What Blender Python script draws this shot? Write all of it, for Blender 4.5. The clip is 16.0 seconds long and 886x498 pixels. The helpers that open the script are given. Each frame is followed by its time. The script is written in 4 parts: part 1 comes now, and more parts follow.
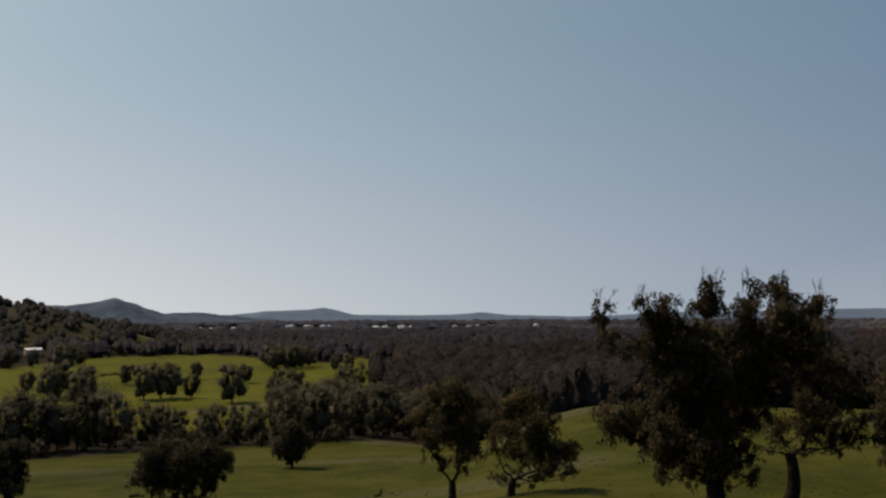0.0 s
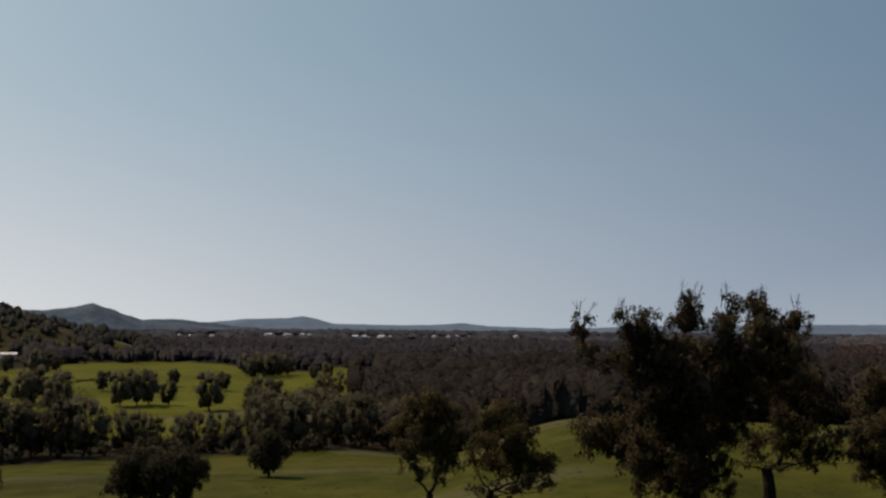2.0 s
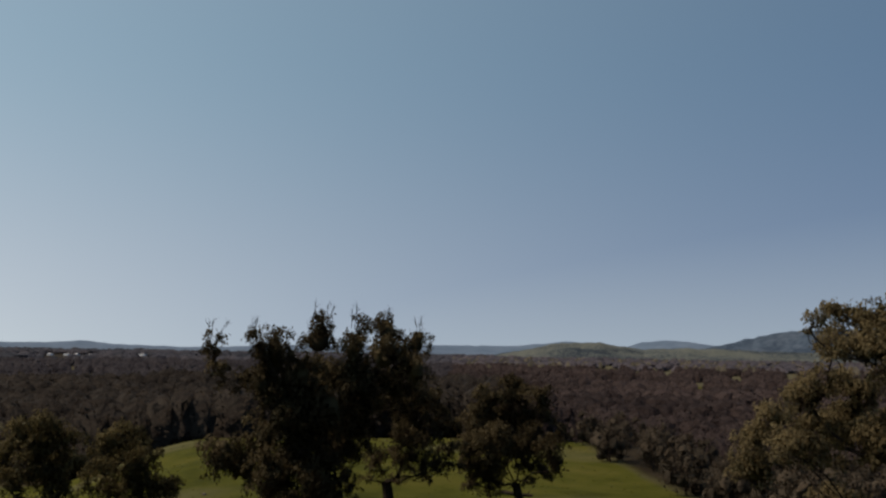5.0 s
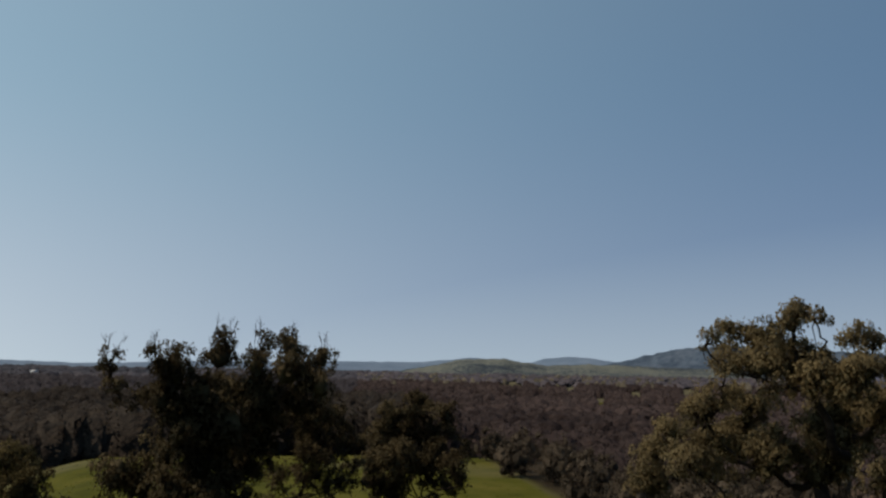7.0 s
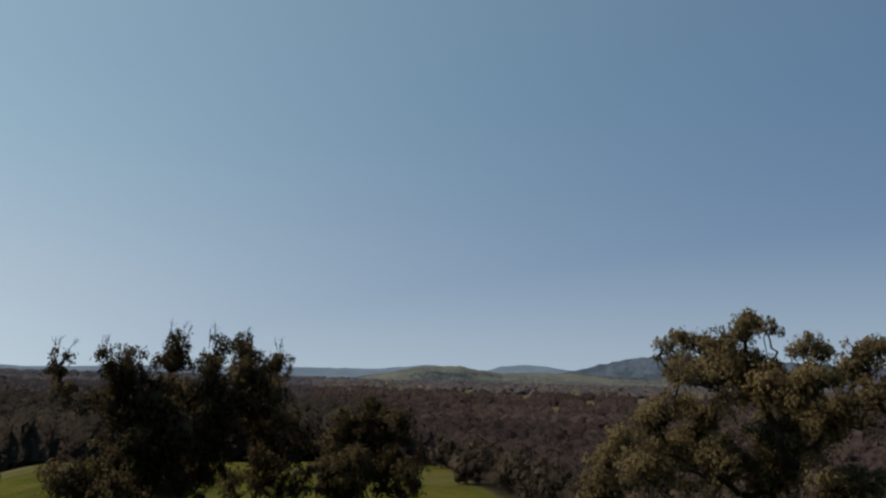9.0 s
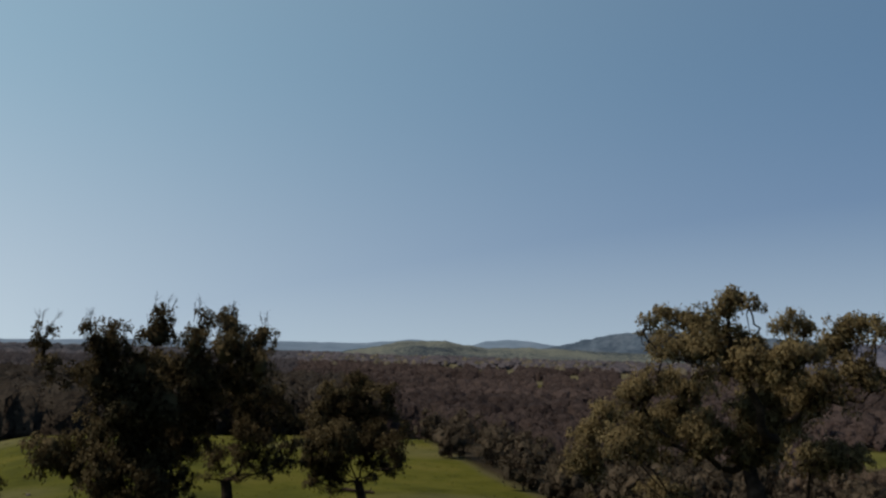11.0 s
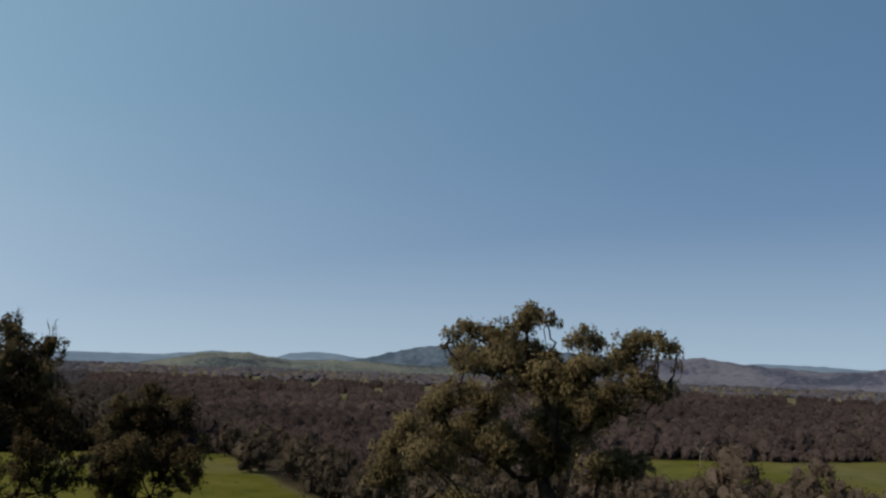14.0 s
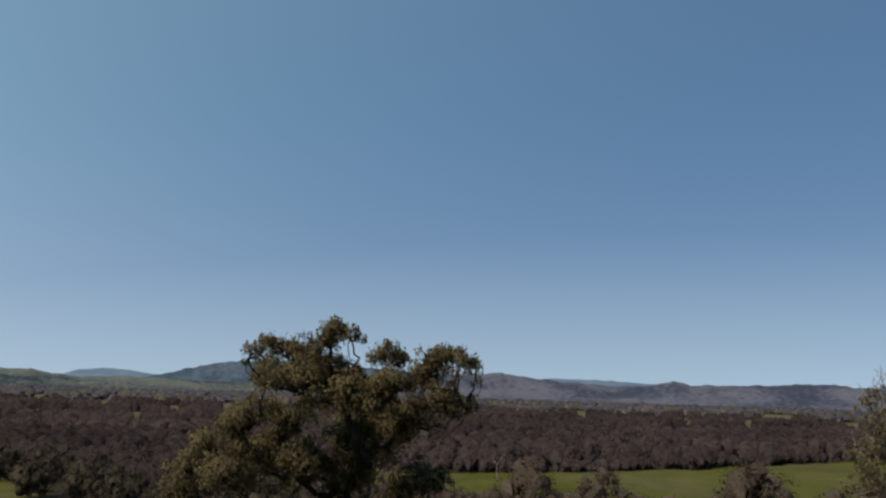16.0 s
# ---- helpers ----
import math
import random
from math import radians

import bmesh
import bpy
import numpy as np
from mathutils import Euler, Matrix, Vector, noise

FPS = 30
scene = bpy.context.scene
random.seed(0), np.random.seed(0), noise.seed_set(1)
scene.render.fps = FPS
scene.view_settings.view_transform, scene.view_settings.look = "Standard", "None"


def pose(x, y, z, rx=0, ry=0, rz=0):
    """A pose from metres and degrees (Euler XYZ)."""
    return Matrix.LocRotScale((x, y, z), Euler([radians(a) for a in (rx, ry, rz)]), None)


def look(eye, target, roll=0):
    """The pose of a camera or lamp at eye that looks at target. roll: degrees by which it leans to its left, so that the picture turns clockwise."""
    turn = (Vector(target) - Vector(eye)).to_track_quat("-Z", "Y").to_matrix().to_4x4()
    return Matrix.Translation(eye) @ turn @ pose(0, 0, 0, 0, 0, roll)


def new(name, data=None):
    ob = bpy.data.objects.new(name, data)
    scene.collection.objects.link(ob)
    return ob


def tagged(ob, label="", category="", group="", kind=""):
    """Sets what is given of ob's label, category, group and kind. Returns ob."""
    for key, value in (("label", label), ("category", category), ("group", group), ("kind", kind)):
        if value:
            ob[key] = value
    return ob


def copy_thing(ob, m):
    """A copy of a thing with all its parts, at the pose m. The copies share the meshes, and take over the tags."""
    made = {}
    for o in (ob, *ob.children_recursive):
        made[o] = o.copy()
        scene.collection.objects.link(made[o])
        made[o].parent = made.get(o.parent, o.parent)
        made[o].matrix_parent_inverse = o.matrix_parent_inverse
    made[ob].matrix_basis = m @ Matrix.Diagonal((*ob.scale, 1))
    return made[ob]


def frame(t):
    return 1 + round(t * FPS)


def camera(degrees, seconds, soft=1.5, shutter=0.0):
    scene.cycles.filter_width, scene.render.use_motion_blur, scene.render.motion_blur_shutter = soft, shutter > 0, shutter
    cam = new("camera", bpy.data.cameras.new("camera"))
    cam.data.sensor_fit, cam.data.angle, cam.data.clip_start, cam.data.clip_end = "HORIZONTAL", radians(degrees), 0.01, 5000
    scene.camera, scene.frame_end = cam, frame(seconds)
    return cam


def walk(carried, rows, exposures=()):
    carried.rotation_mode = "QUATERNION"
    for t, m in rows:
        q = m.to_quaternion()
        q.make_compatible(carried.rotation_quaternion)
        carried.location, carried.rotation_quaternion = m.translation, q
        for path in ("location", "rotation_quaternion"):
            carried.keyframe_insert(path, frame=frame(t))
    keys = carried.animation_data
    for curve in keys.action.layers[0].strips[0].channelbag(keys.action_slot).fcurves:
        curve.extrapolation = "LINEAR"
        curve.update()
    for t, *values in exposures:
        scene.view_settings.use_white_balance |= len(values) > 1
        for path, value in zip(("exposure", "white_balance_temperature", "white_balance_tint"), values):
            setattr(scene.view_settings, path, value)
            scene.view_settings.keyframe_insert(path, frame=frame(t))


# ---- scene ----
EYE = 1.6
cam = camera(50.9, 16.0, soft=2.45)
# seconds, yaw (minus: to the right), pitch, lean: a hand-held pan from one spot on the hillside
ROWS = [
    (0.0, 0.0, 4.06, -0.32), (0.5, -0.68, 4.14, 0.06), (1.0, -1.17, 4.14, -0.03), (1.5, -1.1, 4.53, -0.05),
    (2.0, -1.16, 4.7, 0.52), (2.5, -1.13, 4.73, 0.48), (3.0, -1.28, 4.54, 1.09), (3.5, -2.55, 3.45, 0.45),
    (4.0, -9.45, 4.38, 0.26), (4.5, -17.87, 4.49, 0.68), (5.0, -23.33, 6.14, 0.97), (5.2, -24.47, 6.02, 0.9),
    (7.3, -30.42, 7.26, 1.03), (7.5, -31.42, 7.19, 1.25), (8.0, -32.36, 10.2, 1.74), (8.5, -31.71, 7.93, 0.04),
    (8.7, -31.63, 7.94, 1.45), (10.8, -32.09, 6.7, 1.57), (11.0, -32.62, 6.19, 1.77), (11.5, -33.58, 5.96, 1.55),
    (12.0, -33.87, 5.95, 1.94), (12.5, -34.78, 6.51, 1.71), (13.0, -38.48, 7.18, 1.85), (13.5, -41.99, 7.15, 2.11),
    (14.0, -44.43, 7.33, 2.1), (14.5, -46.98, 7.63, 2.33), (15.0, -49.94, 8.47, 2.39), (15.5, -52.82, 8.23, 1.85),
    (16.0, -56.41, 8.66, 1.7),
]
walk(cam, [(t, pose(0, 0, EYE, 90 + pitch, 0, yaw) @ pose(0, 0, 0, 0, 0, lean)) for t, yaw, pitch, lean in ROWS],
     exposures=[(0.0, 0.25, 7600, 18), (3.5, 0.26, 7550, 18), (5.2, 0.4, 7350, 16), (8.0, 0.53, 7200, 13), (13.0, 0.66, 7050, 11), (16.0, 0.7, 6800, 9)])

# ---- world and sun ----
SUN_BEARING, SUN_HEIGHT = -58.0, 52.0
world = bpy.data.worlds.new("sky")
scene.world = world
world.use_nodes = True
sky = world.node_tree.nodes.new("ShaderNodeTexSky")
sky.sky_type = 'NISHITA'
sky.sun_disc = False
sky.sun_elevation = radians(SUN_HEIGHT)
sky.sun_rotation = radians(SUN_BEARING)
sky.altitude = 250
sky.air_density, sky.dust_density, sky.ozone_density = 1.0, 1.0, 1.2
back = world.node_tree.nodes["Background"]
back.inputs["Strength"].default_value = 0.102
# the murk at the very horizon stays below it: directions are lifted a little before they reach the sky
where = world.node_tree.nodes.new("ShaderNodeTexCoord")
lift = world.node_tree.nodes.new("ShaderNodeVectorMath")
lift.operation = 'ADD'
lift.inputs[1].default_value = (0, 0, 0.23)
unit_way = world.node_tree.nodes.new("ShaderNodeVectorMath")
unit_way.operation = 'NORMALIZE'
world.node_tree.links.new(where.outputs["Generated"], lift.inputs[0])
world.node_tree.links.new(lift.outputs[0], unit_way.inputs[0])
world.node_tree.links.new(unit_way.outputs[0], sky.inputs["Vector"])
# haze: a touch warmer at the horizon all round, and the sky turned from the sun darker and bluer
wn, wl = world.node_tree.nodes, world.node_tree.links
split = wn.new("ShaderNodeSeparateXYZ")
wl.new(where.outputs["Generated"], split.inputs[0])
rise = wn.new("ShaderNodeMapRange")
rise.interpolation_type = 'SMOOTHSTEP'
rise.inputs["From Min"].default_value, rise.inputs["From Max"].default_value = 0.0, 0.32
wl.new(split.outputs["Z"], rise.inputs["Value"])
haze = wn.new("ShaderNodeMix")
haze.data_type = 'RGBA'
haze.inputs[6].default_value, haze.inputs[7].default_value = (1.3, 1.12, 0.88, 1), (0.93, 1.04, 0.86, 1)
wl.new(rise.outputs[0], haze.inputs[0])
sb, se = radians(SUN_BEARING), radians(SUN_HEIGHT)
facing = wn.new("ShaderNodeVectorMath")
facing.operation = 'DOT_PRODUCT'
facing.inputs[1].default_value = (math.sin(sb) * math.cos(se), math.cos(sb) * math.cos(se), math.sin(se))
wl.new(where.outputs["Generated"], facing.inputs[0])
turned = wn.new("ShaderNodeMapRange")
turned.interpolation_type = 'SMOOTHSTEP'
turned.inputs["From Min"].default_value, turned.inputs["From Max"].default_value = -0.25, 0.6
wl.new(facing.outputs["Value"], turned.inputs["Value"])
shade = wn.new("ShaderNodeMix")
shade.data_type = 'RGBA'
shade.inputs[6].default_value, shade.inputs[7].default_value = (0.58, 0.67, 0.85, 1), (1, 1, 1, 1)
flat = wn.new("ShaderNodeMath")
flat.operation, flat.inputs[0].default_value = 'SUBTRACT', 0.55
wl.new(rise.outputs[0], flat.inputs[1])
most = wn.new("ShaderNodeMath")
most.operation = 'MAXIMUM'
wl.new(turned.outputs[0], most.inputs[0])
wl.new(flat.outputs[0], most.inputs[1])
wl.new(most.outputs[0], shade.inputs[0])
color = sky.outputs[0]
for tint in (haze, shade):
    by = wn.new("ShaderNodeMix")
    by.data_type, by.blend_type = 'RGBA', 'MULTIPLY'
    by.inputs[0].default_value = 1.0
    wl.new(color, by.inputs[6])
    wl.new(tint.outputs[2], by.inputs[7])
    color = by.outputs[2]
wl.new(color, back.inputs["Color"])
lamp = bpy.data.lights.new("sun", 'SUN')
lamp.energy, lamp.angle, lamp.color = 2.5, radians(0.53), (1.0, 0.87, 0.73)
sun = new("sun", lamp)
sun.matrix_world = look((300 * math.sin(sb) * math.cos(se), 300 * math.cos(sb) * math.cos(se), 300 * math.sin(se)), (0, 0, 0))


# ---- materials ----
def material(name, colors, scale=1.0, detail=6.0, rough=0.8, bump=0.0, bump_scale=None, translucent=0.0, island=0.0, stops=None, second=None, object_random=0.0, gloss=0.03):
    """Colours laid out by a noise at `scale` per metre, with a second, coarser noise, a bump and an optional glow-through for leaves."""
    mat = bpy.data.materials.new(name)
    mat.use_nodes = True
    nt = mat.node_tree
    N, L = nt.nodes, nt.links
    bsdf = N["Principled BSDF"]
    bsdf.inputs["Roughness"].default_value = rough
    bsdf.inputs["Specular IOR Level"].default_value = gloss
    geo = N.new("ShaderNodeNewGeometry")
    tex = N.new("ShaderNodeTexNoise")
    tex.inputs["Scale"].default_value, tex.inputs["Detail"].default_value = scale, detail
    tex.inputs["Roughness"].default_value = 0.65
    L.new(geo.outputs["Position"], tex.inputs["Vector"])
    value = tex.outputs["Fac"]
    if second:
        coarse = N.new("ShaderNodeTexNoise")
        coarse.inputs["Scale"].default_value, coarse.inputs["Detail"].default_value = second, 3.0
        L.new(geo.outputs["Position"], coarse.inputs["Vector"])
        mix = N.new("ShaderNodeMath")
        mix.operation = 'MULTIPLY_ADD'
        mix.inputs[1].default_value, mix.inputs[2].default_value = 0.9, -0.45
        L.new(coarse.outputs["Fac"], mix.inputs[0])
        plus = N.new("ShaderNodeMath")
        plus.operation = 'ADD'
        L.new(value, plus.inputs[0])
        L.new(mix.outputs[0], plus.inputs[1])
        value = plus.outputs[0]
    for amount, source in ((island, geo.outputs["Random Per Island"]), (object_random, None)):
        if not amount:
            continue
        if source is None:
            source = N.new("ShaderNodeObjectInfo").outputs["Random"]
        m1 = N.new("ShaderNodeMath")
        m1.operation = 'MULTIPLY_ADD'
        m1.inputs[1].default_value, m1.inputs[2].default_value = amount, -amount / 2
        L.new(source, m1.inputs[0])
        m2 = N.new("ShaderNodeMath")
        m2.operation = 'ADD'
        L.new(value, m2.inputs[0])
        L.new(m1.outputs[0], m2.inputs[1])
        value = m2.outputs[0]
    ramp = N.new("ShaderNodeValToRGB")
    spots = stops or [0.3 + 0.4 * i / (len(colors) - 1) for i in range(len(colors))]
    while len(ramp.color_ramp.elements) < len(colors):
        ramp.color_ramp.elements.new(0.5)
    for e, s, c in zip(ramp.color_ramp.elements, spots, colors):
        e.position, e.color = s, (*c, 1)
    L.new(value, ramp.inputs[0])
    L.new(ramp.outputs[0], bsdf.inputs["Base Color"])
    if bump:
        bt = N.new("ShaderNodeTexNoise")
        bt.inputs["Scale"].default_value, bt.inputs["Detail"].default_value = bump_scale or scale * 3, 5.0
        L.new(geo.outputs["Position"], bt.inputs["Vector"])
        bn = N.new("ShaderNodeBump")
        bn.inputs["Strength"].default_value, bn.inputs["Distance"].default_value = 0.8, bump
        L.new(bt.outputs["Fac"], bn.inputs["Height"])
        L.new(bn.outputs[0], bsdf.inputs["Normal"])
    if translucent:
        tr = N.new("ShaderNodeBsdfTranslucent")
        L.new(ramp.outputs[0], tr.inputs["Color"])
        mx = N.new("ShaderNodeMixShader")
        mx.inputs[0].default_value = translucent
        L.new(bsdf.outputs[0], mx.inputs[1])
        L.new(tr.outputs[0], mx.inputs[2])
        L.new(mx.outputs[0], N["Material Output"].inputs["Surface"])
    mat["ramp"] = ramp.name
    return mat


LEAF_DARK = material("olive_leaves", [(0.0412, 0.0341, 0.0192), (0.0688, 0.0569, 0.0327), (0.1001, 0.0840, 0.0481)], 0.5, 4, 0.6, translucent=0.4, island=0.06, second=0.15)
LEAF_OLIVE = material("mid_olive_leaves", [(0.0589, 0.0514, 0.0266), (0.095, 0.081, 0.0399), (0.1377, 0.1156, 0.057)], 0.5, 4, 0.6, translucent=0.45, island=0.06, second=0.15)
LEAF_TAN = material("tan_olive_leaves", [(0.1398, 0.1171, 0.0656), (0.1840, 0.1541, 0.0858), (0.2282, 0.1911, 0.1058)], 0.5, 4, 0.6, translucent=0.58, island=0.06, second=0.15)
LEAF_GREEN = material("green_leaves", [(0.0489, 0.0468, 0.0297), (0.0743, 0.0711, 0.0437), (0.1049, 0.099, 0.0594)], 0.25, 4, 0.65, translucent=0.3, island=0.05, object_random=0.3, bump=0.5, bump_scale=2.0)
LEAF_BROWN = material("brownish_shrub_leaves", [(0.0767, 0.061, 0.0491), (0.1076, 0.0858, 0.0696), (0.145, 0.1153, 0.0942)], 0.25, 4, 0.65, translucent=0.4, island=0.08, object_random=0.3, bump=0.5, bump_scale=2.0)
LEAF_GREY = material("grey_green_leaves", [(0.051, 0.0433, 0.0331), (0.0731, 0.062, 0.0476), (0.1037, 0.0859, 0.0654)], 0.25, 4, 0.65, translucent=0.4, island=0.12, object_random=0.35, bump=0.5, bump_scale=2.0)
BARK = material("dark_gum_bark", [(0.01, 0.008, 0.007), (0.024, 0.018, 0.015), (0.05, 0.04, 0.034)], 2.5, 8, 0.9, bump=0.03, bump_scale=9)
BARK_PALE = material("pale_gum_bark", [(0.1, 0.085, 0.075), (0.2, 0.175, 0.155), (0.33, 0.3, 0.27)], 2.0, 8, 0.85, bump=0.02, bump_scale=8)
# shaded gaps and highlights between leaf clumps are mottled into these two colours
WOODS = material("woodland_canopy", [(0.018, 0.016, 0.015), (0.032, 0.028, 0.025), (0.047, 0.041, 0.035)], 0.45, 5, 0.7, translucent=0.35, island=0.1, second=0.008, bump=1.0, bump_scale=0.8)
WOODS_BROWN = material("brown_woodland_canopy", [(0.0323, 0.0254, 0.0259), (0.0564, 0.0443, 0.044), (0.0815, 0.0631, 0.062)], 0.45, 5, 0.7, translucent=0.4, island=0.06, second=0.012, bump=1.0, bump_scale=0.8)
# blue-grey distance haze is mixed into this canopy colour
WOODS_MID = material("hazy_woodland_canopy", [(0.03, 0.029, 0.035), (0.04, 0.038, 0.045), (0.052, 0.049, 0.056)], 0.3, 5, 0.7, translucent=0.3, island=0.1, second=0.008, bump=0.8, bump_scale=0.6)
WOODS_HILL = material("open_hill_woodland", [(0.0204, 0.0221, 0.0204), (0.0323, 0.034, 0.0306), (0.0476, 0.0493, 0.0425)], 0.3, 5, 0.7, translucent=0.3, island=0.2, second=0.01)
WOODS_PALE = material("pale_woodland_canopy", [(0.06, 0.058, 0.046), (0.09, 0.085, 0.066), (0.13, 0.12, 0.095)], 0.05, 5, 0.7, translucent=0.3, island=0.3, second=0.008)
# the far canopies carry still more painted haze in their base colours
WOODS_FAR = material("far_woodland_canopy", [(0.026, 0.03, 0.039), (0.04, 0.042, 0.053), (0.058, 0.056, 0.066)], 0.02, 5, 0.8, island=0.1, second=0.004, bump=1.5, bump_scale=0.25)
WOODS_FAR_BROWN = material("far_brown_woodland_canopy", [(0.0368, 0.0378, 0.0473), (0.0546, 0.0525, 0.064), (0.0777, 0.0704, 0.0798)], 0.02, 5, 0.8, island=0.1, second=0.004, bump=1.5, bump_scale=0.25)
# all four hill colours have the blue of aerial haze painted in
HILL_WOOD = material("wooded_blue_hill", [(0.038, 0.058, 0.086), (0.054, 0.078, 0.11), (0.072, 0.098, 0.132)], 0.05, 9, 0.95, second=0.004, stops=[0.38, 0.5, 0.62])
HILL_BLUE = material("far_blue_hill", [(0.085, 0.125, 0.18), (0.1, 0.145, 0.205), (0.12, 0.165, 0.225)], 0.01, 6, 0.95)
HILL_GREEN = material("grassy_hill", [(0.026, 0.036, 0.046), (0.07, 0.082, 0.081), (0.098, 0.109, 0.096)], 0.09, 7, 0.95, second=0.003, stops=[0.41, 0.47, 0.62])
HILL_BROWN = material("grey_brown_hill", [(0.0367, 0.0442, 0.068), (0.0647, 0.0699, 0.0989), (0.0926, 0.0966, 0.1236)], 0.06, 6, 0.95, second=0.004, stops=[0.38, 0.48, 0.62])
ROOF_WHITE = material("white_painted_steel", [(0.7, 0.71, 0.72), (0.82, 0.82, 0.82)], 0.5, 3, 0.45, gloss=0.4)
WALL_PALE = material("pale_steel_cladding", [(0.42, 0.43, 0.43), (0.58, 0.58, 0.57)], 0.4, 3, 0.6, gloss=0.4)
ROOF_GREY = material("grey_steel_roof", [(0.3, 0.31, 0.33), (0.45, 0.46, 0.47)], 0.4, 3, 0.5, gloss=0.4)
DOOR_GREY = material("grey_door", [(0.12, 0.13, 0.14), (0.18, 0.19, 0.2)], 0.5, 3, 0.6)
STONE = material("grey_rock", [(0.045, 0.041, 0.035), (0.075, 0.068, 0.06), (0.11, 0.1, 0.09)], 1.5, 6, 0.9, bump=0.05)
GRASS_TUFT = material("grass_tufts", [(0.045, 0.05, 0.006), (0.07, 0.072, 0.009), (0.11, 0.098, 0.025)], 0.3, 6, 0.9, island=0.4, second=0.03, translucent=0.4)


def ground_material():
    """Pasture, woodland floor and bare earth, told apart by two attributes of the sheet. The dry tone is greyed to
    carry far haze too.
    """
    mat = material("pasture_and_woodland_floor", [(0.028, 0.033, 0.005), (0.05, 0.054, 0.008), (0.075, 0.071, 0.015)], 0.22, 12, 0.95, bump=0.1, bump_scale=1.6, second=0.025, stops=[0.3, 0.5, 0.75])
    nt = mat.node_tree
    N, L = nt.nodes, nt.links
    ramp = N[mat["ramp"]]
    geo = N.new("ShaderNodeNewGeometry")
    floor_noise = N.new("ShaderNodeTexNoise")
    floor_noise.inputs["Scale"].default_value, floor_noise.inputs["Detail"].default_value = 0.09, 8
    L.new(geo.outputs["Position"], floor_noise.inputs["Vector"])
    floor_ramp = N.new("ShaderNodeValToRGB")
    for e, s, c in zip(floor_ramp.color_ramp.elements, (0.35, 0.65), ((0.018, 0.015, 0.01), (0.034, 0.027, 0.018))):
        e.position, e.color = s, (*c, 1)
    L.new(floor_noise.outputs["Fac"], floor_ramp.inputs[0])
    # dry grass and bare earth, greyed so that far clearings look hazed
    dry_haze_ramp = N.new("ShaderNodeValToRGB")
    for e, s, c in zip(dry_haze_ramp.color_ramp.elements, (0.35, 0.65), ((0.075, 0.07, 0.046), (0.12, 0.11, 0.076))):
        e.position, e.color = s, (*c, 1)
    L.new(floor_noise.outputs["Fac"], dry_haze_ramp.inputs[0])
    lush_ramp = N.new("ShaderNodeValToRGB")
    for e, s, c in zip(lush_ramp.color_ramp.elements, (0.3, 0.7), ((0.066, 0.074, 0.007), (0.105, 0.108, 0.014))):
        e.position, e.color = s, (*c, 1)
    L.new(floor_noise.outputs["Fac"], lush_ramp.inputs[0])
    color = ramp.outputs[0]
    for name, other in (("lush", lush_ramp), ("dry", dry_haze_ramp), ("woodland", floor_ramp)):
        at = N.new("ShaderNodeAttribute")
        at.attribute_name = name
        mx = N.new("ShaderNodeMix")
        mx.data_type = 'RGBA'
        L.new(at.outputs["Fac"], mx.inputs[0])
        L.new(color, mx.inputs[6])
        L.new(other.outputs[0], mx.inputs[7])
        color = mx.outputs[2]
    L.new(color, N["Principled BSDF"].inputs["Base Color"])
    return mat


GROUND = ground_material()


# ---- the lie of the land ----
def step(a, b, x):
    q = np.clip((np.asarray(x, float) - a) / (b - a), 0, 1)
    return q * q * (3 - 2 * q)


DEPTHS = np.arange(0, 1001.0)


def profile(ds, zs, soft):
    z = np.interp(np.arange(-200, 1201), ds, zs)
    k = np.ones(2 * soft + 1) / (2 * soft + 1)
    z = np.convolve(np.convolve(z, k, "same"), k, "same")
    return z[200:1201]


PLAIN = -28.0
LEFT = profile([-60, 0, 30, 57, 80, 125, 180, 230, 1200], [10.2, -1.6, -7.6, -12.0, -15.8, -19.8, -24.8, PLAIN, PLAIN], 5)
RIGHT = profile([-60, 0, 30, 57, 68, 100, 136, 150, 175, 240, 1200], [10.2, -1.6, -7.8, -11.3, -12.3, -12.8, -12.7, -14.5, -19, PLAIN, PLAIN], 4)
BEHIND = profile([-60, 0, 40, 120, 220, 700, 1200], [-1.6, -1.6, 4, 14, 16, PLAIN, PLAIN], 8)


def waves(x, y, s, seed):
    """A soft, repeatable roll of the ground about 1 in size, waves about s metres long."""
    a = np.zeros_like(np.asarray(x, float))
    r = np.random.RandomState(seed)
    for i in range(6):
        k, p, q = r.uniform(0.6, 1.6) * 2 * math.pi / s, r.uniform(0, 6.28), r.uniform(0, 6.28)
        a = a + np.sin(k * (x * math.cos(p) + y * math.sin(p)) + q)
    return a / 2.5


def polar(x, y):
    return np.hypot(x, y), np.degrees(np.arctan2(x, y))


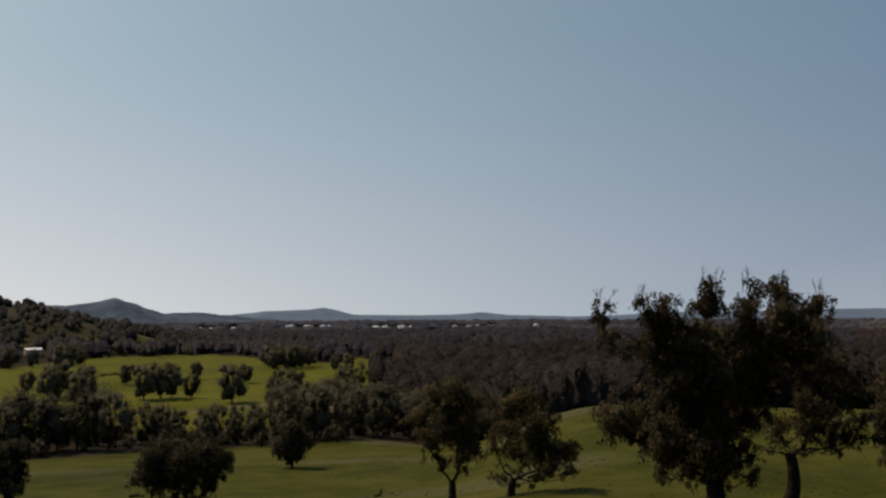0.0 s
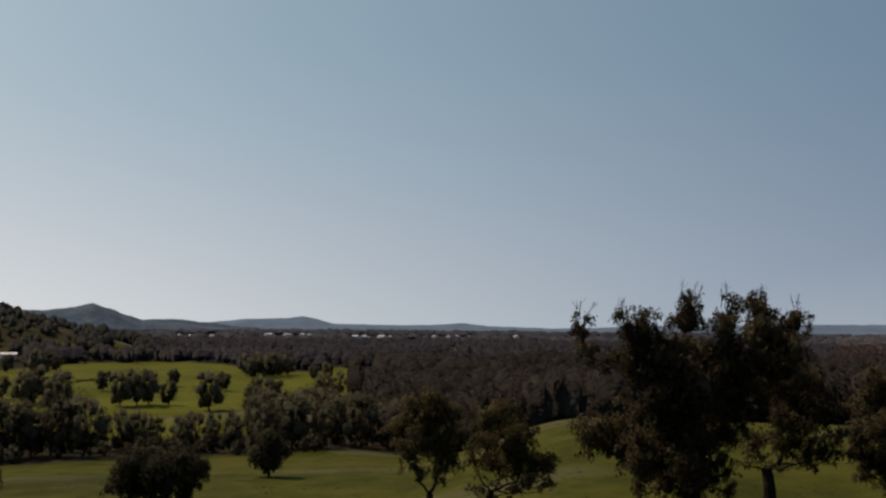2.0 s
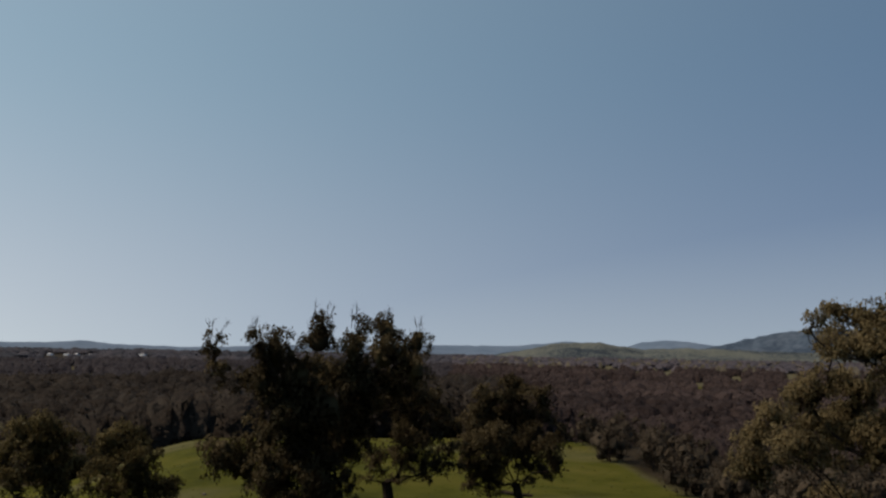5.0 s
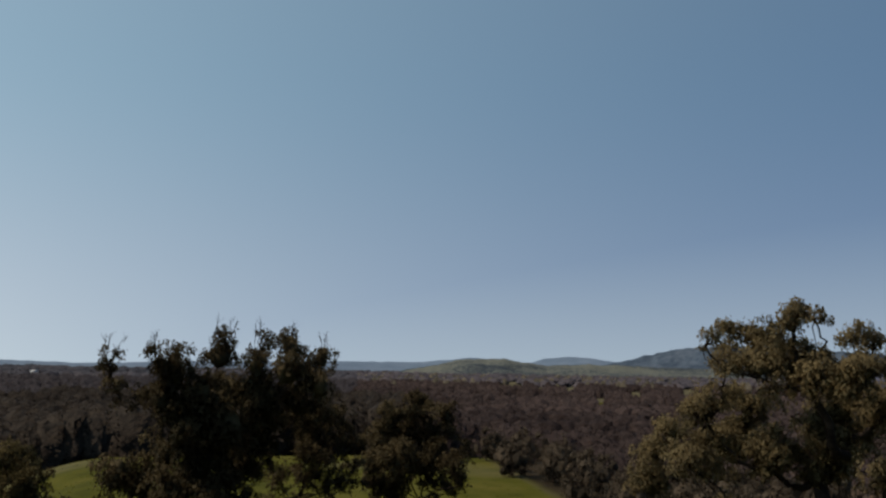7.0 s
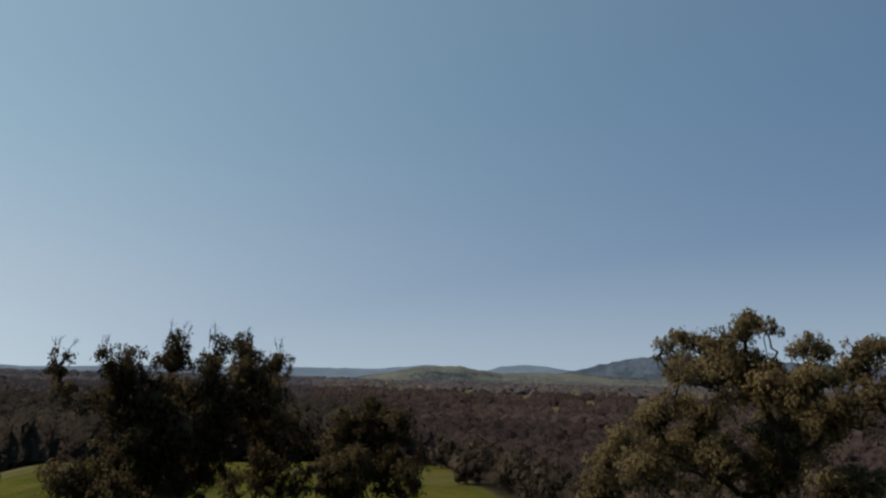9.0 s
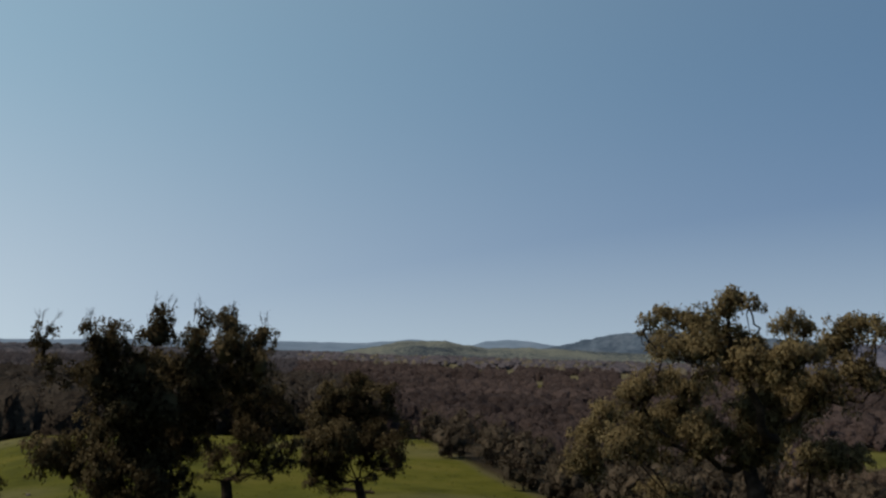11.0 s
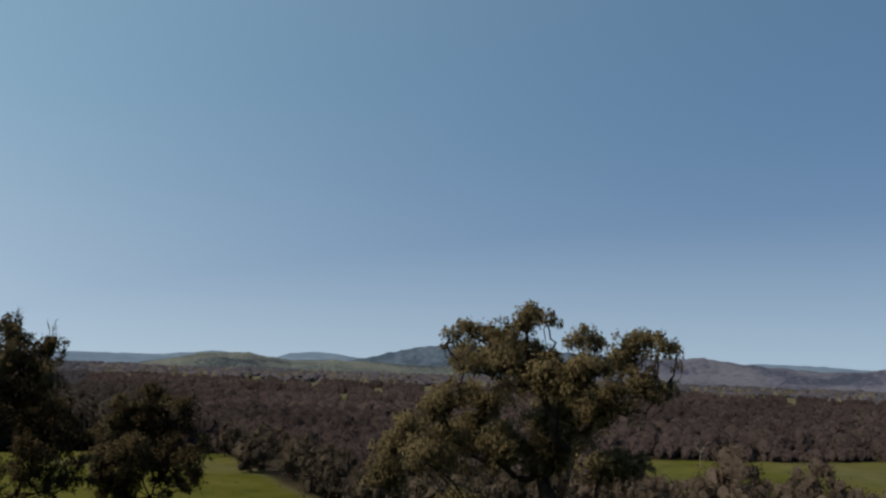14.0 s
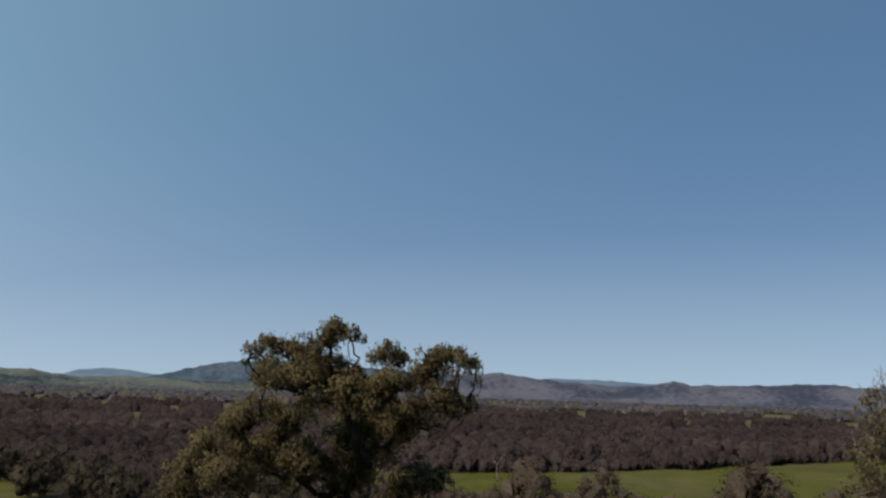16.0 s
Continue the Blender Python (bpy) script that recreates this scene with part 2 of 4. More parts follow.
def land(x, y):
    """Height of the ground."""
    x, y = np.asarray(x, float), np.asarray(y, float)
    d, b = polar(x, y)
    left = np.interp(d, DEPTHS, LEFT)
    right = np.interp(d * (1 + 0.4 * step(33, 46, b)), DEPTHS, RIGHT)
    z = left + (right - left) * step(-1, 10, b)
    behind = np.interp(d, DEPTHS, BEHIND)
    z = z + (behind - z) * step(100, 140, np.abs(b))
    close = step(5, 32, d)
    z = z * close + (-1.6 - 0.16 * y) * (1 - close)
    near = step(2, 60, d)
    z = z + near * (0.18 * waves(x, y, 22, 3) + 0.35 * waves(x, y, 70, 4) * step(90, 250, d)) + 0.5 * waves(x, y, 400, 5) * step(250, 700, d)
    hx, hy = 850 * math.sin(radians(-25.5)), 850 * math.cos(radians(-25.5))
    r = np.hypot(x - hx, y - hy) / 172
    z = z + 41 * (np.sqrt((1 - np.minimum(r, 1)) ** 2 + 0.004) - 0.063) * (1 + 0.08 * waves(x, y, 90, 8)) * (r < 1.0)
    return z + EYE


def spot(b, d):
    """The point of the ground at a bearing and a distance from where the camera stands."""
    x, y = d * math.sin(radians(b)), d * math.cos(radians(b))
    return Vector((x, y, float(land(x, y))))


# clearings in the woods: bearing, distance, half width in degrees, half depth in metres
CLEARINGS = []
for cb, rise, wide in [(33.6, -0.98, 0.9), (36.2, -0.96, 0.8), (35.1, -1.3, 0.5), (38.7, -2.0, 0.7), (40.8, -1.35, 0.7), (43.8, -1.18, 0.75), (69.4, -0.95, 0.5), (71.2, -1.35, 0.6), (80.0, -1.2, 0.9), (74.6, -1.25, 0.6), (76.3, -0.9, 1.6), (65.0, -1.1, 0.8),
                       (1.9, -1.52, 0.35), (3.0, -1.56, 0.4), (6.1, -2.45, 0.25), (7.2, -1.7, 0.25), (-8.0, -2.05, 0.4), (32.9, -1.15, 0.5), (37.0, -1.15, 0.6)]:
    reach = 28 / math.tan(radians(-rise))
    CLEARINGS.append((cb, reach * 0.87, wide * 0.6, reach * 0.27))


def pasture(x, y):
    """1 on grazing land, 0 under the woods."""
    d, b = polar(x, y)
    wob = 9 * waves(x, y, 60, 12)
    near_edge = np.interp(b, [-60, -25, -10, -3, 4, 9, 31, 33, 35.5, 39, 46, 60, 100], [185, 180, 186, 190, 165, 150, 150, 122, 103, 88, 70, 62, 60])
    g = 1 - step(-4, 4, d + 0.25 * wob - near_edge)
    far_in = np.interp(b, [-60, -25, -20, -16, -10, -3, -2], [236, 236, 236, 238, 250, 400, 480])
    far_out = np.interp(b, [-60, -25, -21, -16, -11.7, -10.4, -8.2, -5, -3, -2.4], [560, 570, 690, 715, 655, 540, 545, 590, 575, 480])
    left = step(-8, 8, d - far_in + wob) * (1 - step(-8, 8, d - far_out + wob)) * (b < -2.4)
    out2 = np.interp(b, [50, 54.8, 59.7, 63, 67.6, 72.4, 80, 95], [300, 316, 340, 345, 372, 405, 505, 560])
    right = step(-8, 8, d - 235 + wob) * (1 - step(-6, 6, d - out2 + 0.3 * wob)) * step(50, 53, b)
    g = np.maximum(g, np.maximum(left, right))
    for cb, cd, wb, wd in CLEARINGS:
        g = np.maximum(g, 1 - step(0.75, 1.1, np.maximum(np.abs(b - cb) / wb, np.abs(d - cd) / wd) + 0.3 * waves(x, y, 150, 13)))
    hill = np.exp(-(((b + 17.6) / 0.9) ** 2 + ((d - 790) / 45) ** 2)) + np.exp(-(((b + 20.6) / 0.7) ** 2 + ((d - 760) / 22) ** 2))
    mound = 0.3 * (1 - step(120, 165, np.hypot(x - 850 * math.sin(radians(-25.5)), y - 850 * math.cos(radians(-25.5)))))
    return np.maximum(np.maximum(g, mound), step(0.3, 0.6, hill))


def mesh_of(name, V, Q, mat, smooth=False, normals=None):
    """A mesh from arrays of corners and of four-cornered faces."""
    V, Q = np.asarray(V, np.float32), np.asarray(Q, np.int32)
    me = bpy.data.meshes.new(name)
    me.vertices.add(len(V))
    me.vertices.foreach_set("co", V.ravel())
    me.loops.add(Q.size)
    me.loops.foreach_set("vertex_index", Q.ravel())
    me.polygons.add(len(Q))
    me.polygons.foreach_set("loop_start", np.arange(0, Q.size, 4, dtype=np.int32))
    me.update(calc_edges=True)
    me.validate()
    me.polygons.foreach_set("use_smooth", np.full(len(me.polygons), smooth))
    me.materials.append(mat)
    if normals is not None:
        me.polygons.foreach_set("use_smooth", np.full(len(me.polygons), True))
        me.normals_split_custom_set_from_vertices(normals)
    return me


def part(name, mesh, parent, label=""):
    ob = new(name, mesh)
    ob.parent = parent
    return tagged(ob, label) if label else ob


def build_ground():
    angles = np.radians(np.concatenate([np.linspace(-34, 92, 270), np.linspace(96, 322, 40)]))
    radii = np.concatenate([[0.02], np.geomspace(0.4, 40, 26), np.geomspace(41, 1000, 170), np.geomspace(1030, 4950, 34)])
    na, nr = len(angles), len(radii)
    A, R = np.meshgrid(angles, radii)
    X, Y = R * np.sin(A) + 0.11, R * np.cos(A) - 0.17
    V = np.stack([X.ravel(), Y.ravel(), land(X, Y).ravel()], 1)
    i, j = np.meshgrid(np.arange(nr - 1), np.arange(na), indexing="ij")
    j2 = (j + 1) % na
    Q = np.stack([i * na + j, (i + 1) * na + j, (i + 1) * na + j2, i * na + j2], -1).reshape(-1, 4)[:, ::-1]
    me = mesh_of("ground", V, Q, GROUND, True)
    x, y = V[:, 0], V[:, 1]
    d, b = polar(x, y)
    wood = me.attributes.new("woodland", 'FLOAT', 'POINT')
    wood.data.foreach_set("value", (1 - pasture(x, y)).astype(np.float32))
    edge = np.interp(b, [31, 33, 35.5, 39, 46], [146, 120, 101, 86, 70])
    dirt = np.exp(-((d - edge) / 2.0) ** 2) * step(31, 32, b) * (1 - step(44, 46, b)) * 0.4
    track = np.exp(-((d - 288 - 2.2 * (b + 16)) / 5.0) ** 2) * step(-24, -22, b) * (1 - step(-8, -6, b)) * 0.9
    bare = step(0.55, 1.3, waves(x, y, 34, 21)) * 0.35 * (d < 200) + 0.7 * step(78, 84, b + (d - 300) * -0.03) * (d > 200) * (d < 420)
    # past 800 m the dry tone also stands for haze over the clearings
    bare = bare + 0.75 * (d > 800) + (0.22 + 0.1 * waves(x, y, 90, 25)) * (d > 230) * (d < 560) * (b > 50)
    lush = me.attributes.new("lush", 'FLOAT', 'POINT')
    lush.data.foreach_set("value", (step(215, 245, d) * (1 - step(720, 760, d)) * ((b < -2) * 1.0 + (b > 50) * 0.3) * (0.8 + 0.2 * waves(x, y, 140, 23))).astype(np.float32))
    dry = me.attributes.new("dry", 'FLOAT', 'POINT')
    dry.data.foreach_set("value", np.clip(dirt + track + bare, 0, 1).astype(np.float32))
    return tagged(new("ground", me), "green grazed hillside falling to a wooded valley plain", "ground", kind="structure")


build_ground()


# ---- distant hills ----
def hill(name, label, mat, foot, crest, skyline, seed, rough=0.03):
    """A range along the skyline, given as bearing and rise in degrees above eye level."""
    kb, ke = np.array(skyline, float).T
    bs = np.linspace(kb[0], kb[-1], 300)
    i = np.clip(np.searchsorted(kb, bs) - 1, 0, len(kb) - 2)
    q = (bs - kb[i]) / (kb[i + 1] - kb[i])
    e = ke[i] + (ke[i + 1] - ke[i]) * (0.5 * q + 0.5 * q * q * (3 - 2 * q))
    e = e + rough * (waves(bs * 10, 0 * bs, 9, seed) + 0.5 * waves(bs * 10, 0 * bs, 2.7, seed + 1))
    ds = np.concatenate([np.linspace(foot, crest, 26), [crest * 1.04]])
    f = np.concatenate([step(0, 1, np.linspace(0, 1, 26) ** 0.9), [0.6]])
    B, D = np.meshgrid(np.radians(bs), ds)
    top = crest * np.tan(np.radians(e))
    low = PLAIN - 2
    X, Y = D * np.sin(B), D * np.cos(B)
    gully = 1 + 0.22 * waves(X, Y, 380, seed + 5) * (4 * f * (1 - f))[:, None] + 0.1 * waves(X, Y, 130, seed + 6) * (4 * f * (1 - f))[:, None]
    Z = low + np.maximum(top - low, 0)[None, :] * f[:, None] * gully + EYE
    V = np.stack([X.ravel(), Y.ravel(), Z.ravel()], 1)
    n = len(bs)
    i, j = np.meshgrid(np.arange(len(ds) - 1), np.arange(n - 1), indexing="ij")
    Q = np.stack([i * n + j, i * n + j + 1, (i + 1) * n + j + 1, (i + 1) * n + j], -1).reshape(-1, 4)
    return tagged(new(name, mesh_of(name, V, Q, mat, True)), label, "hill", kind="structure")


hill("backdrop_pale_ranges", "pale haze-blue distant ranges on the horizon", HILL_BLUE, 3900, 4500,
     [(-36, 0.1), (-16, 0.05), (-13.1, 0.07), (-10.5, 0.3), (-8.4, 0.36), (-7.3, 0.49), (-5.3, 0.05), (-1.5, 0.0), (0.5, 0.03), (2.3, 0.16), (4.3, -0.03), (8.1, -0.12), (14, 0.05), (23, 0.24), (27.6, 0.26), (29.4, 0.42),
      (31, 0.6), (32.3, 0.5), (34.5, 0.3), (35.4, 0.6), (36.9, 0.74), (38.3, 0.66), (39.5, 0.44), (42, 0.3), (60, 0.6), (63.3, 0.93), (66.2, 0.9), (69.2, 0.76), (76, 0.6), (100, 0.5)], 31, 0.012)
hill("backdrop_wooded_mountain", "dark haze-blue wooded mountain beyond the plain", HILL_WOOD, 2500, 3300,
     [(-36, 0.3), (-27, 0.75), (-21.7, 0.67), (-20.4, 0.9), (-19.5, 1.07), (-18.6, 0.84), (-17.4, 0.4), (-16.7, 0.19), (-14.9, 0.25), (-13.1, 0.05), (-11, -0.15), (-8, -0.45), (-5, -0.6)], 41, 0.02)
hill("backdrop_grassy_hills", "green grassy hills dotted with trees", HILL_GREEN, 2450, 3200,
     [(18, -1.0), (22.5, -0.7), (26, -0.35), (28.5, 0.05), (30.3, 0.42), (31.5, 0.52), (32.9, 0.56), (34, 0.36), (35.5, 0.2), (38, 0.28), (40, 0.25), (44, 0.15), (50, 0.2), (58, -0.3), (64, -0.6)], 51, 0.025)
hill("backdrop_dark_hill", "dark haze-blue timbered hill behind green slopes", HILL_WOOD, 2950, 3600,
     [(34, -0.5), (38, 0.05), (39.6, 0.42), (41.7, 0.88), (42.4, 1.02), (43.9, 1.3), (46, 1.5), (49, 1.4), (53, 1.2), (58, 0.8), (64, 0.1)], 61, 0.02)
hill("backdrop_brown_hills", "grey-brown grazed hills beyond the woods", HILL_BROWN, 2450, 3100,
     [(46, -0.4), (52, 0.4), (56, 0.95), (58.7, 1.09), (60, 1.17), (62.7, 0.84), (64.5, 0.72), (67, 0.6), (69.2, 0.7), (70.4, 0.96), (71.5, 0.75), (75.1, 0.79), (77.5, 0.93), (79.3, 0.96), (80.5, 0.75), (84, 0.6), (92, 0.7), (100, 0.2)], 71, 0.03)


# ---- woodland too far off to count ----
def scatter(b0, b1, d0, d1, n, seed, want):
    """Points spread evenly over a sector of the plan, where want() is true."""
    r = np.random.RandomState(seed)
    d = np.sqrt(r.uniform(d0 * d0, d1 * d1, n))
    b = np.radians(r.uniform(b0, b1, n))
    x, y = d * np.sin(b), d * np.cos(b)
    keep = want(x, y) & (r.uniform(0, 1, n) < 0.74 + 0.4 * waves(x, y, 0.09 * d1 + 20, seed + 1))
    return np.stack([x[keep], y[keep], land(x[keep], y[keep])], 1)


def canopy(P, H, width, sides, quads, size, seed, low=0.22, up=0.6, ruffle=0.45, solid=0.86):
    """Crowns: each a lumpy round head of leaf with loose leafy scraps standing off it."""
    r = np.random.RandomState(seed)
    n = len(P)
    rad = H * width
    ring = np.array([0.5, 0.92, 1.0, 0.74, 0.08] if sides > 5 else [0.62, 1.0, 0.78, 0.06])[None, :, None]
    high = np.array([0.0, 0.2, 0.52, 0.84, 1.0] if sides > 5 else [0.0, 0.38, 0.8, 1.0])[None, :, None]
    k = ring.shape[1]
    t = np.linspace(0, 2 * math.pi, sides, endpoint=False)[None, None, :] + r.uniform(0, 6.28, (n, 1, 1))
    lump = solid * r.uniform(0.78, 1.16, (n, k, sides)) * (1 + 0.2 * np.sin(2 * t + r.uniform(0, 6.28, (n, 1, 1))) + 0.14 * np.sin(3 * t + r.uniform(0, 6.28, (n, 1, 1)) + high * 4))
    tilt = r.normal(0, 0.13, (n, 2, 1, 1)) * rad[:, None, None, None]
    x = np.cos(t) * ring * lump * rad[:, None, None] + tilt[:, 0] * high
    y = np.sin(t) * ring * lump * rad[:, None, None] + tilt[:, 1] * high
    z = (low + (1 - low) * (high + r.uniform(-0.06, 0.06, (n, k, sides)))) * H[:, None, None]
    V1 = (np.stack([x, y, z + 0 * x], -1) + P[:, None, None, :]).reshape(-1, 3)
    base = (np.arange(n) * k * sides)[:, None, None]
    i, j = np.meshgrid(np.arange(k - 1), np.arange(sides), indexing="ij")
    j2 = (j + 1) % sides
    Q1 = (base + np.stack([i * sides + j, i * sides + j2, (i + 1) * sides + j2, (i + 1) * sides + j], -1).reshape(1, -1, 4)).reshape(-1, 4)
    c0 = P + np.array([0, 0, 1.0]) * (H * (low + (1 - low) * 0.4))[:, None]
    N1 = V1 - np.repeat(c0, k * sides, 0)
    N1 = N1 / (np.linalg.norm(N1, axis=1, keepdims=True) + 1e-9) + r.normal(size=N1.shape) * ruffle + [0, 0, up]
    # loose scraps round the head
    v = r.normal(size=(n, quads, 3))
    v /= np.linalg.norm(v, axis=2, keepdims=True)
    v[..., 2] = np.where(v[..., 2] < -0.3, -v[..., 2], v[..., 2])
    k0 = r.uniform(0.72, 1.12, (n, quads))
    c = np.stack([v[..., 0] * rad[:, None] * k0, v[..., 1] * rad[:, None] * k0, v[..., 2] * (H * (1 - low) * 0.58)[:, None] * k0], -1) + c0[:, None, :]
    c = c.reshape(-1, 3)
    m = len(c)
    face = v.reshape(-1, 3) + r.normal(size=(m, 3)) * 0.5
    a = np.cross(face, r.normal(size=(m, 3)))
    a /= np.linalg.norm(a, axis=1, keepdims=True)
    s = np.cross(a, face)
    s /= np.linalg.norm(s, axis=1, keepdims=True)
    w = (np.repeat(H, quads) / H.mean() * size * r.uniform(0.5, 1.3, m))[:, None]
    V2 = np.stack([c - a * w * 0.5, c + s * w * 0.4, c + a * w * 0.5, c - s * w * 0.4], 1).reshape(-1, 3)
    N = np.concatenate([N1, np.repeat(v.reshape(-1, 3) + r.normal(size=(m, 3)) * ruffle, 4, 0) + [0, 0, up]])
    N /= np.linalg.norm(N, axis=1, keepdims=True) + 1e-9
    return np.concatenate([V1, V2]), np.concatenate([Q1, np.arange(4 * m).reshape(-1, 4) + len(V1)]), N


def stems(P, H, thick, top=0.6, seed=0):
    """Three-sided trunks."""
    r = np.random.RandomState(seed)
    n = len(P)
    t = np.array([0, 2.094, 4.189])
    ring = np.stack([np.cos(t), np.sin(t), 0 * t], -1)
    w = (H * thick)[:, None, None]
    lean = r.normal(0, 0.05, (n, 1, 3)) * H[:, None, None]
    lo = P[:, None, :] + ring[None] * w - np.array([0, 0, 0.3])
    hi = P[:, None, :] + ring[None] * w * 0.5 + np.array([0, 0, 1.0]) * (H * top)[:, None, None] + lean * [1, 1, 0]
    V = np.concatenate([lo, hi], 1).reshape(-1, 3)
    base = (np.arange(n) * 6)[:, None, None]
    Q = (base + np.array([[0, 1, 4, 3], [1, 2, 5, 4], [2, 0, 3, 5]])[None]).reshape(-1, 4)
    return V, Q


def woods(name, label, P, h0, h1, width, sides, quads, size, seed, mat, trunk=None, solid=0.86):
    r = np.random.RandomState(seed + 7)
    H = r.uniform(h0, h1, len(P)) * (1 + 0.15 * waves(P[:, 0], P[:, 1], 120, seed))
    top = tagged(new(name, None), label, "woodland", kind="stuff")
    V, Q, out = canopy(P, H, width, sides, quads, size, seed, 0.1 if trunk else 0.05, 1.2 if trunk else 2.2, solid=solid)
    tagged(part("canopy", mesh_of("canopy", V, Q, mat, normals=out), top), kind="stuff")
    if trunk:
        V, Q = stems(P, H, 0.022, 0.6, seed)
        tagged(part("trunks", mesh_of("trunks", V, Q, trunk), top), kind="stuff")
    return top


def open_wood(x, y):
    d, b = polar(x, y)
    return (pasture(x, y) < 0.3) & ~((b < -3) & (d < 320)) & ~((b > 30) & (d < 185)) & ~(d < 165) & ~((b > -24.6) & (b < -22.8) & (d < 712)) & ~((b > 57.2) & (b < 57.7) & (d < 349))


def sheds_seen(x, y):
    """Cut lanes: the low ground before the white sheds."""
    d, b = polar(x, y)
    lane = ((b > -4.6) & (b < -1.6) | (b > -9.9) & (b < -6.5) | (b > 0.4) & (b < 3.2) | (b > 5.3) & (b < 6.2) | (b > -15) & (b < -12.2)) & (d > 1480) & (d < 2330)
    return open_wood(x, y) & ~lane


DARK_LABEL, BROWN_LABEL = "dark olive eucalypt woodland filling the valley", "brown-leaved eucalypt woodland across the valley plain"
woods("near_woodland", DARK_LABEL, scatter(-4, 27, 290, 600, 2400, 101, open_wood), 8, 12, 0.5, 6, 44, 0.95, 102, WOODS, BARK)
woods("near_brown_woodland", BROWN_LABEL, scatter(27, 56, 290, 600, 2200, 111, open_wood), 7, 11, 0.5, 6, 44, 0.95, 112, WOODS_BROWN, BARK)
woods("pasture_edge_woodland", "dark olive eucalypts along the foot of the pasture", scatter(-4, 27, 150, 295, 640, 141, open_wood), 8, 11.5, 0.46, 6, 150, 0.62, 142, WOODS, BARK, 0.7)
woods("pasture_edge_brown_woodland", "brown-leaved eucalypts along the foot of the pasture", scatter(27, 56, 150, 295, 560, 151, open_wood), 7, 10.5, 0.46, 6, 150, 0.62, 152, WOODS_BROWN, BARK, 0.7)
woods("paddock_edge_woodland", "brown eucalypt woodland beyond a green paddock", scatter(54, 90, 300, 650, 2500, 103, open_wood), 6.5, 10, 0.5, 6, 50, 0.85, 104, WOODS_BROWN, BARK)
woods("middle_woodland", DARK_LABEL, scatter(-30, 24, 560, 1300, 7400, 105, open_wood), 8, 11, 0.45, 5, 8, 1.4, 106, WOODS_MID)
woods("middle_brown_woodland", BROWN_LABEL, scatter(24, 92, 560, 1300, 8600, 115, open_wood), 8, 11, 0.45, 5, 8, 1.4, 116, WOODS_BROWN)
woods("far_woodland", "haze-tinted woodland reaching to the foot of the hills", scatter(-32, 24, 1250, 3300, 5200, 107, sheds_seen), 9, 13, 1.1, 4, 3, 4.0, 108, WOODS_FAR)
woods("far_brown_woodland", "haze-tinted brown woodland reaching to the hills", scatter(24, 94, 1250, 3300, 6200, 117, open_wood), 9, 13, 1.1, 4, 3, 4.0, 118, WOODS_FAR_BROWN)
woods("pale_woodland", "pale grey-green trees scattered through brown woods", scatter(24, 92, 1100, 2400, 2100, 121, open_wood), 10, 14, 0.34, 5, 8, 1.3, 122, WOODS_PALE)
woods("edge_thicket", "low brown bushes along the far edge of a paddock", scatter(53, 92, 290, 620, 26000, 123, lambda x, y: (np.abs(pasture(x, y) - 0.35) < 0.3) & (np.hypot(x, y) > 280)), 2.5, 5.5, 0.5, 5, 10, 0.7, 124, WOODS_BROWN)
woods("hill_woodland", "scattered trees over a small grassy hill", scatter(-34, -14.5, 640, 1000, 2300, 109, lambda x, y: (pasture(x, y) < 0.75) & ~((np.abs(polar(x, y)[1] + 23.7) < 0.9) & (np.hypot(x, y) < 712)) & (waves(x, y, 50, 55) > -0.7)), 6, 11, 0.4, 6, 16, 1.2, 110, WOODS_HILL, BARK)


# ---- trees one can count ----
def tube(path, radii, sides=7):
    P = np.asarray(path, float)
    t = np.gradient(P, axis=0)
    t /= np.linalg.norm(t, axis=1, keepdims=True) + 1e-9
    ref = np.where(np.abs(t[:, :1]) < 0.8, [[1.0, 0, 0]], [[0, 1.0, 0]])
    u = np.cross(t, ref)
    u /= np.linalg.norm(u, axis=1, keepdims=True)
    w = np.cross(t, u)
    a = np.linspace(0, 2 * math.pi, sides, endpoint=False)
    V = P[:, None] + (u[:, None] * np.cos(a)[None, :, None] + w[:, None] * np.sin(a)[None, :, None]) * np.asarray(radii)[:, None, None]
    k = len(P)
    i, j = np.meshgrid(np.arange(k - 1), np.arange(sides), indexing="ij")
    j2 = (j + 1) % sides
    Q = np.stack([i * sides + j, i * sides + j2, (i + 1) * sides + j2, (i + 1) * sides + j], -1).reshape(-1, 4)
    return V.reshape(-1, 3), Q


def joined(pieces):
    Vs, Qs, n = [], [], 0
    for V, Q in pieces:
        Vs.append(V)
        Qs.append(Q + n)
        n += len(V)
    return np.concatenate(Vs), np.concatenate(Qs)


def bend(p0, p1, r, n=7, rise=0.15, wob=0.07, crook=0.03):
    """A crooked limb from p0 to p1."""
    s = np.linspace(0, 1, n)[:, None]
    p0, p1 = np.asarray(p0, float), np.asarray(p1, float)
    span = np.linalg.norm(p1 - p0)
    side = r.normal(size=3) * wob * span
    kink = r.normal(size=(n, 3)) * crook * span * np.sin(math.pi * s)
    return p0 + (p1 - p0) * s + (side + np.array([0, 0, -rise * span])) * np.sin(math.pi * s) + kink


